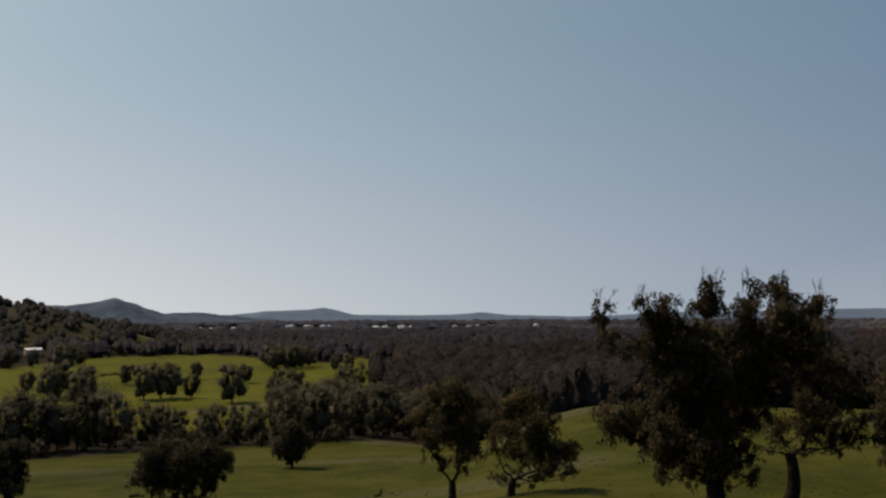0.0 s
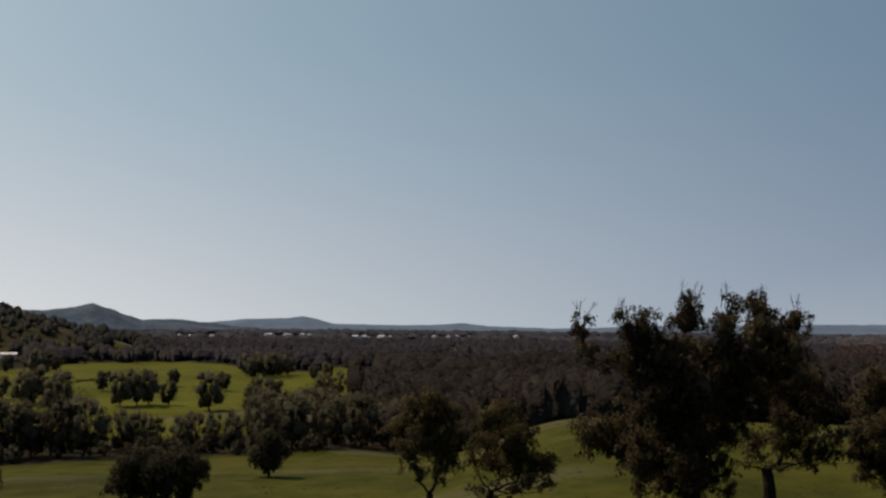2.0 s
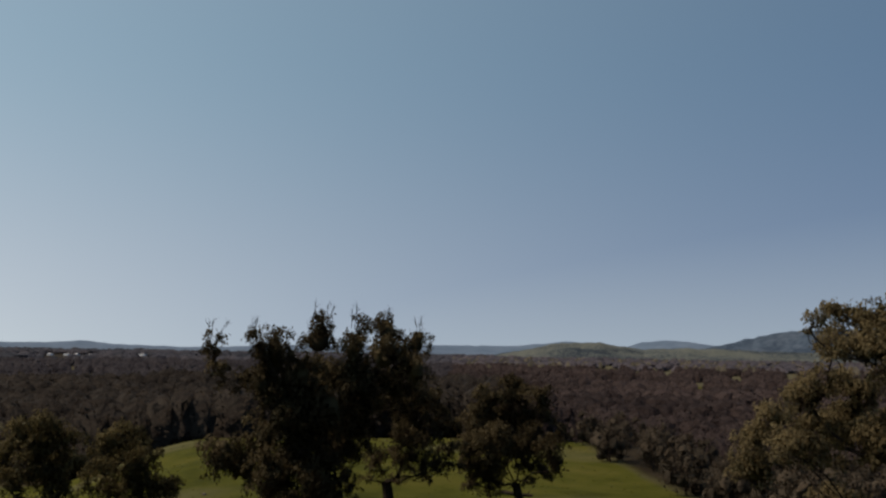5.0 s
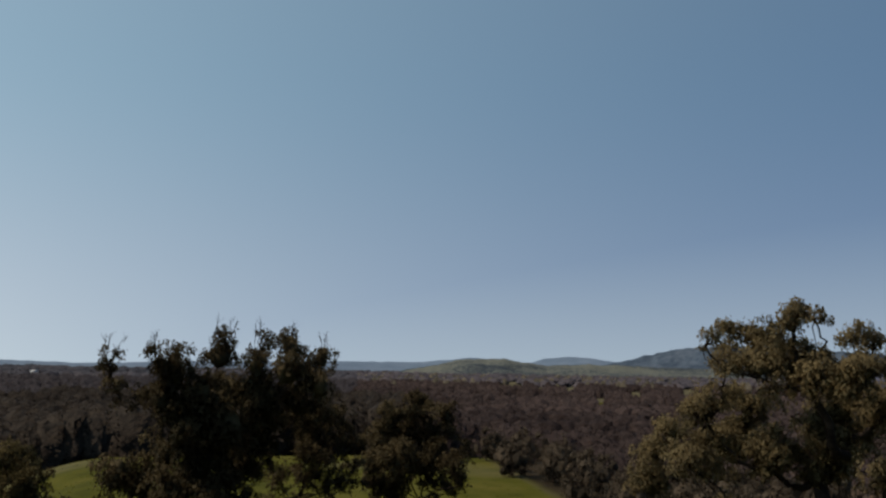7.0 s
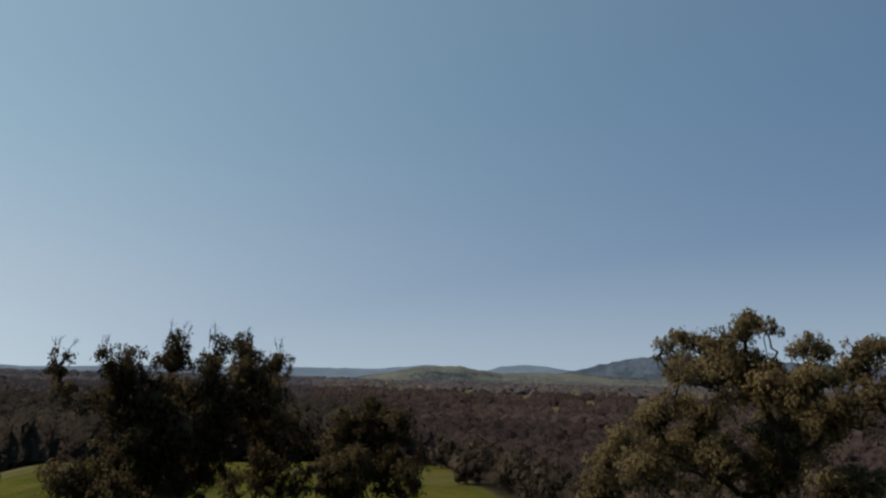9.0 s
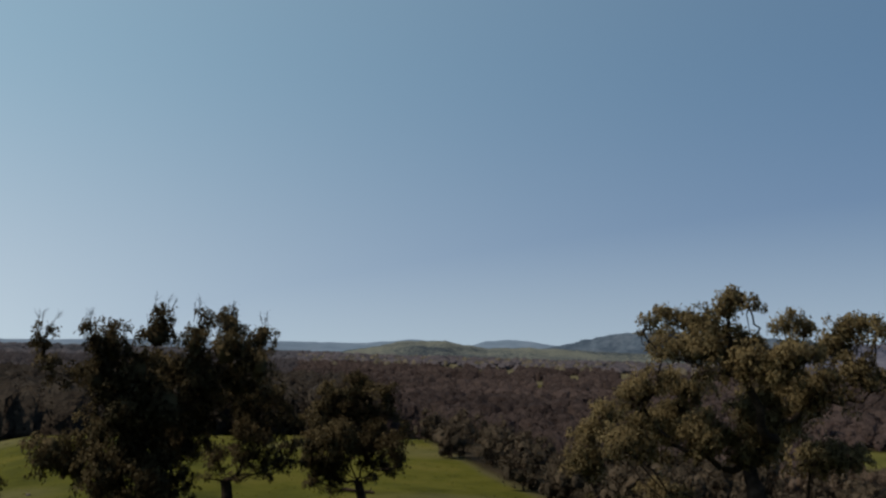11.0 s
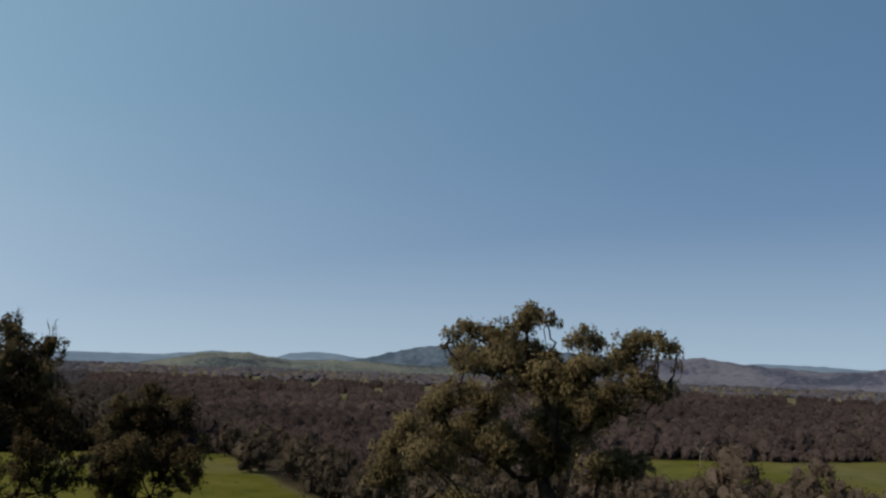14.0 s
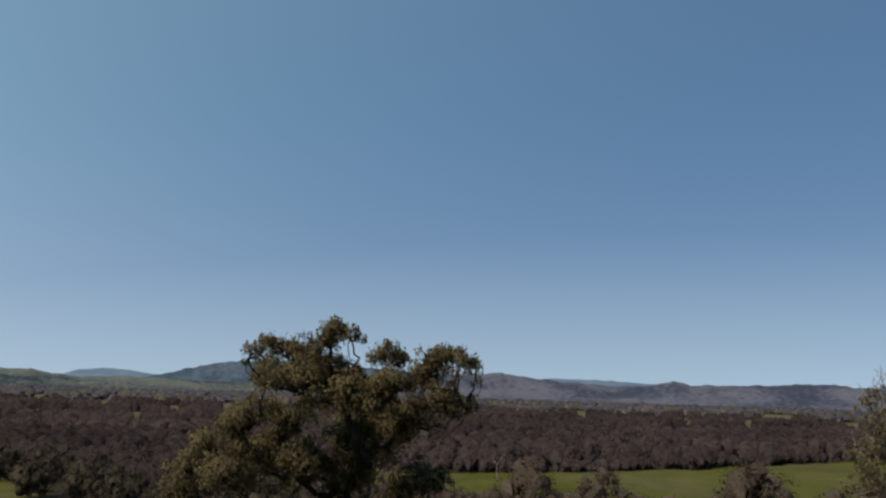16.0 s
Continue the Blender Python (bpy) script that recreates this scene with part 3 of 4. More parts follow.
def leaves(C, r, length, about, droop=0.9, ruffle=0.12, up=0.25, slim=0.24):
    """Hanging leaves: slim rhombs at the points C."""
    m = len(C)
    a = r.normal(size=(m, 3)) * 0.75 + [0, 0, -droop]
    a /= np.linalg.norm(a, axis=1, keepdims=True)
    s = np.cross(a, r.normal(size=(m, 3)))
    s /= np.linalg.norm(s, axis=1, keepdims=True)
    k = (length * r.uniform(0.6, 1.4, m))[:, None]
    V = np.stack([C, C + a * k * 0.45 + s * k * slim, C + a * k, C + a * k * 0.45 - s * k * slim], 1).reshape(-1, 3)
    out = r.normal(size=(m, 3)) * ruffle + np.cross(a, s) * 0.3 * np.sign((np.cross(a, s) * (C - about)).sum(1, keepdims=True)) + (C - about) / (np.linalg.norm(C - about, axis=1, keepdims=True) + 1e-6) + [0, 0, up]
    out /= np.linalg.norm(out, axis=1, keepdims=True)
    return V, np.arange(4 * m).reshape(-1, 4), np.repeat(out, 4, 0)


def gum(label, bearing, dist, z_ref, lobes, seed, girth, leaf, leaf_mat, bark_mat, fork=0.28, fork_u=0.0, depth=0.75, dead=0, cover=1.2, swell=1.2, inner=0, stout=0.6, squash=0.85, core=0.0, fine=1.0, loose=0.0, lean=0.0):
    """A gum tree. lobes: masses of leaves as (across, up, radius) in metres, spread in depth by chance. Limbs grow from the fork to
    each mass; a mass breaks up into boughs, a bough into hanging sprays of leaves. cover: how many leaves lie behind one another;
    fine: the size of the boughs; loose: how far sprays stray."""
    r = np.random.RandomState(seed)
    root = spot(bearing, dist)
    top = tagged(new("gum_tree"), label, "tree", group="gum trees on the hillside")
    top.matrix_world = pose(*root, 0, 0, -bearing)
    L = np.array(lobes, float)
    L[:, 2] *= swell
    half = np.abs(L[:, 0]).max()
    away = r.uniform(-1, 1, len(L)) * depth * np.sqrt(np.clip(half ** 2 - (0.8 * L[:, 0]) ** 2, 0.3, None)) * 0.8
    far = 1 + away / dist
    centre = np.stack([L[:, 0] * far, away, (L[:, 1] + z_ref) * far + EYE - root.z], 1)
    tall = (centre[:, 2] + L[:, 2]).max()
    # masses nearer the middle of the crown, behind and between those that show
    for i in r.permutation(len(L))[:inner]:
        k = r.uniform(0.35, 0.7)
        centre = np.vstack([centre, [centre[i, 0] * k, centre[i, 1] * k + r.normal() * 0.5, max(centre[i, 2] * r.uniform(0.78, 0.95), 0.35 * tall)]])
        L = np.vstack([L, L[i] * [k, 1, 1]])
        L[-1, 2] = max(L[-1, 2], 0.8)
    f = np.array([fork_u, 0, max(tall * fork, 0.8)])
    bole = bend((lean, 0, -0.4), f, r, 9, 0, 0.03, 0.008)
    flare = girth * (1 + 0.55 * np.exp(-np.linspace(0, 5, 9)))
    part("trunk", mesh_of("trunk", *tube(bole, flare * np.linspace(1.0, 0.8, 9), 10), bark_mat, True), top)
    # limbs: every mass hangs on the fork or on a nearer, lower mass
    order = np.argsort(np.linalg.norm(centre - f, axis=1))
    nodes, parent = [f], {}
    for i in order:
        c = centre[i] - [0, 0, 0.4 * L[i, 2]]
        cost = [np.linalg.norm(c - n) + 0.55 * np.linalg.norm(n - f) + (2.5 if n[2] > c[2] else 0) for n in nodes]
        parent[len(nodes)] = int(np.argmin(cost))
        nodes.append(c)
    load = np.ones(len(nodes))
    for k in range(len(nodes) - 1, 0, -1):
        load[parent[k]] += load[k]
    unit = girth * stout / load[0] ** 0.6
    twig, tufts, along = [], [], {}
    for k in range(1, len(nodes)):
        r0 = unit * load[k] ** 0.6
        path = bend(nodes[parent[k]], nodes[k], r, 9, 0.12, 0.1, 0.035)
        if k > 1 and load[k] < 7:
            along[k] = [path[i] + r.normal(size=3) * 0.25 for i in (4, 6)]
        part("limb", mesh_of("limb", *tube(path, np.linspace(r0, max(r0 * 0.55, 0.02), 9), 7), bark_mat, True), top)
    area = 0.21 * leaf * leaf
    for n, i in enumerate(order):
        R = L[i, 2]
        boughs = max(3, int(5.5 * fine * (R / 0.8) ** 1.4))
        v = r.normal(size=(boughs, 3))
        v /= np.linalg.norm(v, axis=1, keepdims=True)
        sub = centre[i] + v * r.uniform(0.25, 0.8, (boughs, 1)) ** 0.7 * [R, R, R * squash]
        size = R * r.uniform(0.38, 0.62, boughs) / fine ** 0.4
        if n + 1 in along:
            sub = np.concatenate([sub, along[n + 1]])
            size = np.concatenate([size, R * r.uniform(0.4, 0.55, 2)])
        # boughs that close the gap to the nearest masses
        gap = np.linalg.norm(centre - centre[i], axis=1)
        for j in np.argsort(gap)[1:3]:
            if gap[j] < 1.32 * (R + L[j, 2]):
                sub = np.concatenate([sub, [(centre[i] + centre[j]) / 2 + r.normal(size=3) * 0.15 * R]])
                size = np.concatenate([size, [0.25 * (R + L[j, 2])]])
        for c, q in zip(sub, size):
            q = max(q, 0.22)
            low = c - [0, 0, 0.6 * q]
            twig.append(tube(bend(nodes[n + 1], low, r, 5, 0.02, 0.12), np.linspace(0.032, 0.014, 5), 3))
            per = 15
            count = max(4, int(cover * math.pi * q * q * 1.5 / (per * area)))
            w = r.normal(size=(count, 3))
            w /= np.linalg.norm(w, axis=1, keepdims=True)
            w[:, 2] = np.where(w[:, 2] < -0.35, -w[:, 2], w[:, 2])
            reach = r.uniform(0.2, 1, (count, 1)) ** 0.4 * (1 + loose * r.exponential(1.0, (count, 1)) * 0.5)
            tip = c + w * reach * [q, q, q * squash]
            for p in tip[:2]:
                twig.append(tube(bend(low, p, r, 3, -0.05, 0.1), np.linspace(0.014, 0.006, 3), 3))
            # a spray hangs from its tip, outwards and down
            s = r.uniform(0, 1, (count, per, 1))
            way = w[:, None] * [0.18, 0.18, 0.05] + np.array([0, 0, -0.34])
            pts = tip[:, None] + way * s * min(1.0, q / 0.45) + r.normal(size=(count, per, 3)) * 0.085
            C = pts.reshape(-1, 3)
            tufts.append(leaves(C, r, leaf, 0.55 * c + 0.45 * (centre[i] - [0, 0, 0.3 * R]), 1.1, 0.16, 0.3, 0.21))
    if core:
        big = L[:, 2] > 0.95
        rr = L[big, 2] * core
        tufts.append(canopy(centre[big] - np.array([0, 0, 1.0]) * rr[:, None] * squash, rr * 2 * squash, 0.5 / squash, 7, 40, 0.3, seed + 5, 0.0, 0.2))
    tagged(part("twig_spray", mesh_of("twig_spray", *joined(twig), bark_mat), top), kind="stuff")
    V, Q = joined([t[:2] for t in tufts])
    part("crown", mesh_of("crown", V, Q, leaf_mat, normals=np.concatenate([t[2] for t in tufts])), top)
    if dead:
        high = sorted(range(len(L)), key=lambda i: -(L[i, 1] + L[i, 2]))[:dead]
        for i in high:
            for k in range(3):
                p0 = centre[i] + [r.uniform(-0.5, 0.5) * L[i, 2], 0, 0]
                p1 = p0 + [r.uniform(-0.35, 0.45), r.uniform(-0.4, 0.4), L[i, 2] * 0.8 + r.uniform(0.2, 0.9)]
                spray = [tube(bend(p0, p1, r, 6, -0.03, 0.05, 0.02), np.linspace(0.024, 0.006, 6), 4)]
                for m in range(5):
                    s0 = p0 + (p1 - p0) * r.uniform(0.45, 0.9)
                    spray.append(tube(bend(s0, s0 + [r.uniform(-0.35, 0.35), r.uniform(-0.3, 0.3), r.uniform(0.15, 0.5)], r, 4, 0, 0.06), np.linspace(0.013, 0.005, 4), 3))
                part("dead_branch", mesh_of("dead_branch", *joined(spray), bark_mat), top, "bare dark dead twigs")
    return top


gum("large many-limbed gum tree with dark foliage and dead top branches", 16.0, 57, -11.4,
    [(-6.3, 11.8, 0.74), (-6.1, 10.1, 0.81), (-4.0, 11.8, 0.6), (-4.3, 9.6, 0.6), (-2.7, 10.9, 1.07), (-3.2, 9.2, 1.07), (-1.1, 9.7, 1.07), (0.1, 12.9, 0.74),
     (-0.2, 11.8, 0.94), (2.2, 12.6, 0.81), (2.0, 11.2, 0.87), (4.0, 12.5, 0.87), (3.9, 11.0, 1.01), (5.8, 11.9, 0.87), (5.8, 10.3, 1.01), (0.6, 9.7, 1.21), (2.5, 9.3, 1.34), (4.6, 9.2, 1.14), (-1.9, 7.6, 1.34), (0.4, 7.6, 1.48), (2.4, 7.5, 1.34), (-3.2, 6.2, 1.07), (-1.2, 5.5, 1.48),
     (0.8, 5.4, 1.41), (-5.6, 5.1, 1.14), (-4.3, 4.5, 1.07), (-2.3, 4.0, 1.34), (-0.3, 3.6, 1.34), (1.6, 3.3, 0.81), (2.6, 5.2, 0.81), (-3.0, 2.6, 0.6), (-1.4, 2.4, 0.9), (0.2, 2.0, 0.8), (2.0, 2.2, 0.5)],
    1, 0.62, 0.21, LEAF_DARK, BARK, fork=0.13, dead=9, squash=1.1, core=0.55, cover=1.0, loose=0.25, swell=1.12)
gum("gum tree with a leaning forked trunk and open lower limbs", 19.95, 62, -12.0,
    [(1.0, 8.8, 1.1), (2.5, 9.4, 0.95), (3.6, 8.9, 0.8), (1.9, 7.6, 1.02), (3.7, 7.3, 0.95), (1.1, 6.5, 1.02), (2.7, 6.2, 1.02), (4.3, 5.8, 0.8), (2.9, 4.7, 0.8),
     (1.2, 4.9, 0.8), (-0.4, 5.1, 0.8), (-0.8, 3.7, 0.55), (2.3, 4.0, 0.44), (3.8, 4.4, 0.55), (4.9, 4.7, 0.44)],
    2, 0.42, 0.19, LEAF_DARK, BARK, fork=0.3, fork_u=0.2, cover=0.8, loose=0.35, swell=1.15)
gum("round-headed gum tree with drooping foliage on short grass", 28.7, 68, -12.3,
    [(-2.8, 8.9, 1.04), (-1.0, 9.5, 1.12), (0.8, 9.0, 0.96), (-3.8, 7.4, 1.04), (-1.8, 7.6, 1.36), (0.3, 7.4, 1.2), (2.3, 6.9, 0.6), (-4.2, 5.7, 1.04),
     (-2.3, 5.6, 1.36), (-0.3, 5.7, 1.28), (1.5, 5.5, 0.96), (-4.4, 4.1, 0.8), (-2.8, 4.0, 1.12), (-4.0, 2.8, 0.64), (-2.4, 3.1, 0.64), (1.0, 3.9, 0.8),
     (2.2, 4.3, 0.64)],
    3, 0.38, 0.2, LEAF_DARK, BARK, fork=0.26, fork_u=-0.9, lean=0.1, core=0.42, cover=0.85)
gum("slender gum tree with sparse brownish leaves", 0.4, 70, -13.7,
    [(-1.0, 7.8, 0.99), (0.5, 8.4, 0.99), (-2.0, 6.3, 0.99), (-0.2, 6.8, 1.24), (1.7, 7.2, 0.99), (-1.0, 5.1, 0.99), (0.9, 5.3, 1.15), (2.3, 5.5, 0.82),
     (-1.5, 4.0, 0.58), (1.5, 3.8, 0.91), (0.7, 2.9, 0.54), (-0.8, 2.9, 0.33)],
    4, 0.34, 0.2, LEAF_OLIVE, BARK, fork=0.17, fork_u=0.1, cover=0.8, loose=0.15)
gum("spreading gum tree with a crooked trunk and tan-tipped leaves", 4.0, 66, -13.5,
    [(0.8, 7.5, 1.01), (2.0, 6.9, 0.85), (-0.5, 6.9, 0.85), (-0.1, 5.4, 0.93), (1.4, 5.6, 1.09), (2.7, 5.8, 0.78), (0.7, 4.0, 0.93), (2.2, 4.3, 1.17),
     (3.7, 4.5, 0.93), (4.4, 3.9, 0.54), (3.0, 3.1, 0.78), (4.2, 2.8, 0.47), (-1.0, 4.6, 0.78), (-1.0, 2.3, 0.54), (1.9, 2.2, 0.35)],
    5, 0.32, 0.2, LEAF_OLIVE, BARK, fork=0.15, fork_u=0.2, cover=0.8, loose=0.15)
gum("low bushy many-stemmed gum tree on the paddock", -15.9, 80, -15.8,
    [(0.2, 5.4, 1.5), (-1.5, 4.3, 1.7), (-2.5, 3.0, 1.1), (2.0, 4.2, 1.8), (3.3, 3.9, 1.5), (0.5, 3.3, 2.0), (-1.4, 2.3, 1.2), (2.9, 2.1, 1.1), (4.2, 4.1, 0.7)], 6, 0.36, 0.22, LEAF_GREEN, BARK, fork=0.18, core=0.4, cover=0.65, swell=1.05)
gum("small dark round tree alone on the grass", -9.15, 125, -19.8,
    [(-0.1, 4.8, 1.3), (-0.1, 2.8, 1.8), (0.1, 1.7, 1.2), (1.0, 3.5, 1.4), (-1.1, 3.2, 1.4)], 7, 0.2, 0.3, LEAF_GREEN, BARK, fork=0.18, core=0.5, cover=1.0)
gum("bushy dark gum tree at the paddock's edge", -24.9, 85, -15.3,
    [(0.3, 4.3, 1.4), (-0.9, 3.0, 2.2), (0.8, 2.4, 1.4), (1.5, 4.2, 0.6), (0.4, 1.3, 1.1), (-2.5, 4.0, 1.5)], 8, 0.32, 0.23, LEAF_GREEN, BARK, fork=0.18, core=0.4, cover=0.65, swell=1.05)
gum("broad old gum tree with tan-green clumped foliage and dark crooked limbs", 51.3, 45, -9.7,
    [(-5.1, 11.2, 0.53), (-3.8, 11.7, 0.69), (-2.6, 11.6, 0.69), (-1.3, 12.3, 0.69), (-0.3, 12.3, 0.42), (-0.9, 12.7, 0.29), (-1.9, 10.8, 0.95), (-1.0, 10.2, 0.85),
     (0.2, 9.7, 0.85), (-4.2, 10.2, 0.69), (-2.7, 9.9, 0.85), (1.4, 11.6, 0.69), (2.1, 11.1, 0.53), (1.7, 9.9, 0.9), (3.8, 11.4, 0.74), (5.0, 11.3, 0.69),
     (5.8, 11.0, 0.32), (3.4, 10.4, 0.79), (4.3, 9.3, 0.74), (5.5, 9.0, 0.48), (2.6, 9.0, 0.74), (0.8, 8.4, 0.85), (-3.1, 8.4, 0.95), (-5.1, 7.9, 0.9),
     (-6.7, 7.0, 0.79), (-4.1, 6.7, 1.06), (-7.6, 5.7, 0.9), (-5.6, 5.7, 1.01), (-2.2, 6.4, 1.01), (-7.6, 4.3, 0.9), (-0.4, 7.6, 0.9), (1.6, 7.3, 0.85),
     (0.4, 5.8, 0.9), (2.3, 5.7, 0.9), (3.8, 5.7, 0.69)],
    9, 0.72, 0.18, LEAF_TAN, BARK, fork=0.26, cover=1.1, squash=0.85, fine=1.3, core=0.3, swell=1.28, inner=8, stout=0.85)
gum("thin twiggy gum tree with sparse grey-brown leaves", 82.4, 60, -8.9,
    [(-0.8, 9.7, 0.7), (-1.4, 9.0, 0.6), (-0.6, 7.4, 1.4), (-1.8, 6.1, 1.1), (-1.0, 4.9, 1.4), (-2.2, 4.2, 1.1), (1.0, 8.0, 1.4), (1.2, 6.0, 1.4)],
    10, 0.2, 0.19, LEAF_TAN, BARK_PALE, fork=0.2, dead=6, cover=0.2, loose=0.6, swell=1.05)


def pattern_tree(name, label, seed, tall, spread, leaf, count, leaf_mat, bark_mat, bare, group, category="tree", core=0.62, n=26):
    """A middling tree about 1 high at scale 1, to be copied: an uneven round head of many small clumps."""
    r = np.random.RandomState(seed)
    top = tagged(new(name), label, category, group=group)
    a = np.arange(n) * 2.4 + r.uniform(-0.5, 0.5, n)
    h = np.linspace(0.08, 0.93, n) + r.uniform(-0.05, 0.05, n)
    out = np.sqrt(np.clip(1 - (1.9 * (h - 0.48)) ** 2, 0.1, 1)) * r.uniform(0.3, 0.78, n) * spread
    c = np.stack([np.cos(a) * out, np.sin(a) * out, tall * (bare + (1 - bare) * h)], 1)
    R = spread * r.uniform(0.3, 0.5, n)
    wood = [tube(bend((0, 0, -0.3), (r.normal() * 0.2, r.normal() * 0.2, tall * 0.6), r, 6, 0, 0.05), np.linspace(0.024, 0.01, 6) * tall, 5)]
    f = np.array([0, 0, tall * max(bare * 0.8, 0.1)])
    for p in c[::2]:
        wood.append(tube(bend(f, p, r, 3, 0.05, 0.08), np.linspace(0.012, 0.005, 3) * tall, 3))
    part("trunk", mesh_of("trunk", *joined(wood), bark_mat, True), top)
    k = count // n
    Rk, hub = np.repeat(R, k)[:, None], np.repeat(c, k, 0)
    v = r.normal(size=(len(hub), 3))
    v /= np.linalg.norm(v, axis=1, keepdims=True)
    q = hub + v * r.uniform(0.45, 1.15, (len(hub), 1)) * Rk * [1, 1, 0.9]
    mid = np.array([0, 0, tall * (bare + (1 - bare) * 0.4)])
    V, Q, way = leaves(q, r, leaf, 0.12 * hub + 0.88 * mid, 0.5, 0.25, 0.3, 0.25)
    V0, Q0, N0 = canopy((c - np.array([0, 0, 0.8 * core])[None] * R[:, None])[::2], 1.6 * core * R[::2] * 1.12, 0.5, 5, 0, 1.0, seed + 1, 0.0)
    N0 = 0.2 * N0 + (V0 - mid) / (np.linalg.norm(V0 - mid, axis=1, keepdims=True) + 1e-6) + [0, 0, 0.3]
    N0 /= np.linalg.norm(N0, axis=1, keepdims=True)
    part("crown", mesh_of("crown", np.concatenate([V, V0]), np.concatenate([Q, Q0 + len(V)]), leaf_mat, normals=np.concatenate([way, N0])), top)
    return top


def plant(pattern, b, d, size, r, first):
    """Stand the pattern, or a copy, on the ground at a bearing and distance, scaled to size."""
    m = pose(*spot(b, d), 0, 0, r.uniform(0, 360)) @ Matrix.Diagonal((size * r.uniform(0.88, 1.14), size * r.uniform(0.88, 1.14), size, 1))
    if first:
        pattern.matrix_basis = m
        return pattern
    keep = pattern.matrix_basis.copy()
    pattern.matrix_basis = Matrix()
    made = copy_thing(pattern, m)
    pattern.matrix_basis = keep
    return made


rc = np.random.RandomState(77)
CREEK = [pattern_tree("creek_tree", "dark eucalypt in the tree line along the creek", 200 + i, 10, 3.4 + 0.5 * (i % 3), 0.36, 1050, LEAF_GREEN, BARK, 0.08 + 0.06 * (i % 2), "trees along the creek", "tree", 0.66) for i in range(4)]
PADDOCK = [pattern_tree("paddock_tree", "lone dark green tree standing in the paddock", 210 + i, 9, 4.0, 0.4, 1150, LEAF_GREEN, BARK, 0.12, "trees in the paddock", "tree", 0.85) for i in range(3)]
planted = set()


def stand(kinds, i, b, d, h, full):
    p = kinds[i % len(kinds)]
    plant(p, b, d, h / full, rc, p.name not in planted)
    planted.add(p.name)


# two ragged rows along the creek
for i in range(38):
    b = -30 + 29 * (i + rc.uniform(-0.4, 0.4)) / 38
    stand(CREEK, i, b, rc.uniform(188, 204) + (8 if b > -6 else 0), rc.uniform(6.2, 8.8) if -19.5 < b < -9.5 else rc.uniform(8.5, 12), 10)
for i in range(30):
    b = -30 + 31 * (i + rc.uniform(-0.4, 0.4)) / 30
    stand(CREEK, i + 1, b, rc.uniform(212, 250), rc.uniform(5, 7) if -20 < b < -10 else rc.uniform(8, 12), 10)
for i in range(46):
    b = rc.uniform(-10.5, -1)
    stand(CREEK, i + 2, b, rc.uniform(250, 330 + 60 * (b > -6)), rc.uniform(7, 11), 10)
BRUSH = pattern_tree("creek_bush", "low dark bush under the creek trees", 230, 3, 1.7, 0.36, 300, LEAF_GREEN, BARK, 0.02, "trees along the creek", "bush", 0.72, 12)
for i in range(70):
    b = -30 + 30 * (i + rc.uniform(-0.5, 0.5)) / 70
    stand([BRUSH], 0, b, rc.uniform(184, 215) + (8 if b > -6 else 0), rc.uniform(1.6, 3.8), 3)
for i in range(24):
    stand([BRUSH], 0, -21.2 + 0.11 * i, 470 + rc.uniform(-4, 4), rc.uniform(0.9, 1.5), 3)
# lone trees: bearing, distance, height
for i, (b, d, h) in enumerate([(-18.7, 408, 7.9), (-17.7, 328, 10.4), (-16.8, 331, 11.6), (-16.2, 334, 9.3), (-16.0, 433, 7.1), (-14.8, 433, 7.4), (-15.0, 336, 7.8), (-12.7, 310, 11.3),
                               (-12.0, 404, 7.4), (-23.9, 370, 7.6), (-22.2, 354, 11.6), (-22.1, 519, 11.4), (-21.2, 589, 8.6), (-21.0, 303, 12.2), (-23.7, 569, 9.7), (-24.9, 564, 11.0),
                               (-22.8, 346, 10.5), (-22.0, 520, 14), (-10.3, 500, 10), (-9.6, 505, 11), (-9.0, 500, 12), (-8.6, 510, 9), (-10.6, 515, 11), (-9.9, 520, 12),
                               (-9.3, 522, 11), (-8.2, 520, 10), (-6.6, 480, 7), (-5.8, 500, 8), (-4.2, 470, 9)]):
    stand(PADDOCK, i, b, d, h * 1.08, 9)

# ---- scrub along the gully ----
rs = np.random.RandomState(88)
SCRUB = [pattern_tree("wattle_shrub", "rounded grey-green wattle shrub in a dense thicket", 220 + i, 4, 1.9, 0.28, 390, LEAF_GREY, BARK, 0.08, "thicket along the gully", "shrub", 0.72, 14) for i in range(3)]
for i in range(230):
    b = rs.uniform(31.5, 58)
    edge = float(np.interp(b, [31, 33, 35.5, 39, 46, 60], [140, 115, 99, 86, 72, 62]))
    d = edge + rs.uniform(0, 1) ** 1.3 * 75
    p = SCRUB[i % 3]
    plant(p, b, d, rs.uniform(2.7, 4.6) * (0.8 if b > 52 else 1.0) / 4, rs, p.name not in planted)
    planted.add(p.name)
DRY_SCRUB = [pattern_tree("gully_shrub", "low rounded brown-grey shrub below the paddock", 240 + i, 4, 2.2, 0.24, 800, LEAF_BROWN, BARK, 0.03, "shrubs below the paddock", "shrub", 0.75, 14) for i in range(3)]
GULLY = [pattern_tree("gully_tree", "round-headed brown-grey tree rising out of the scrub", 246 + i, 6, 3.3, 0.23, 2200, LEAF_BROWN, BARK, 0.05, "trees out of the scrub", "tree", 0.75) for i in range(2)]


def grow(kinds, i, b, d, h, full):
    p = kinds[i % len(kinds)]
    plant(p, b, d, h / full, rs, p.name not in planted)
    planted.add(p.name)


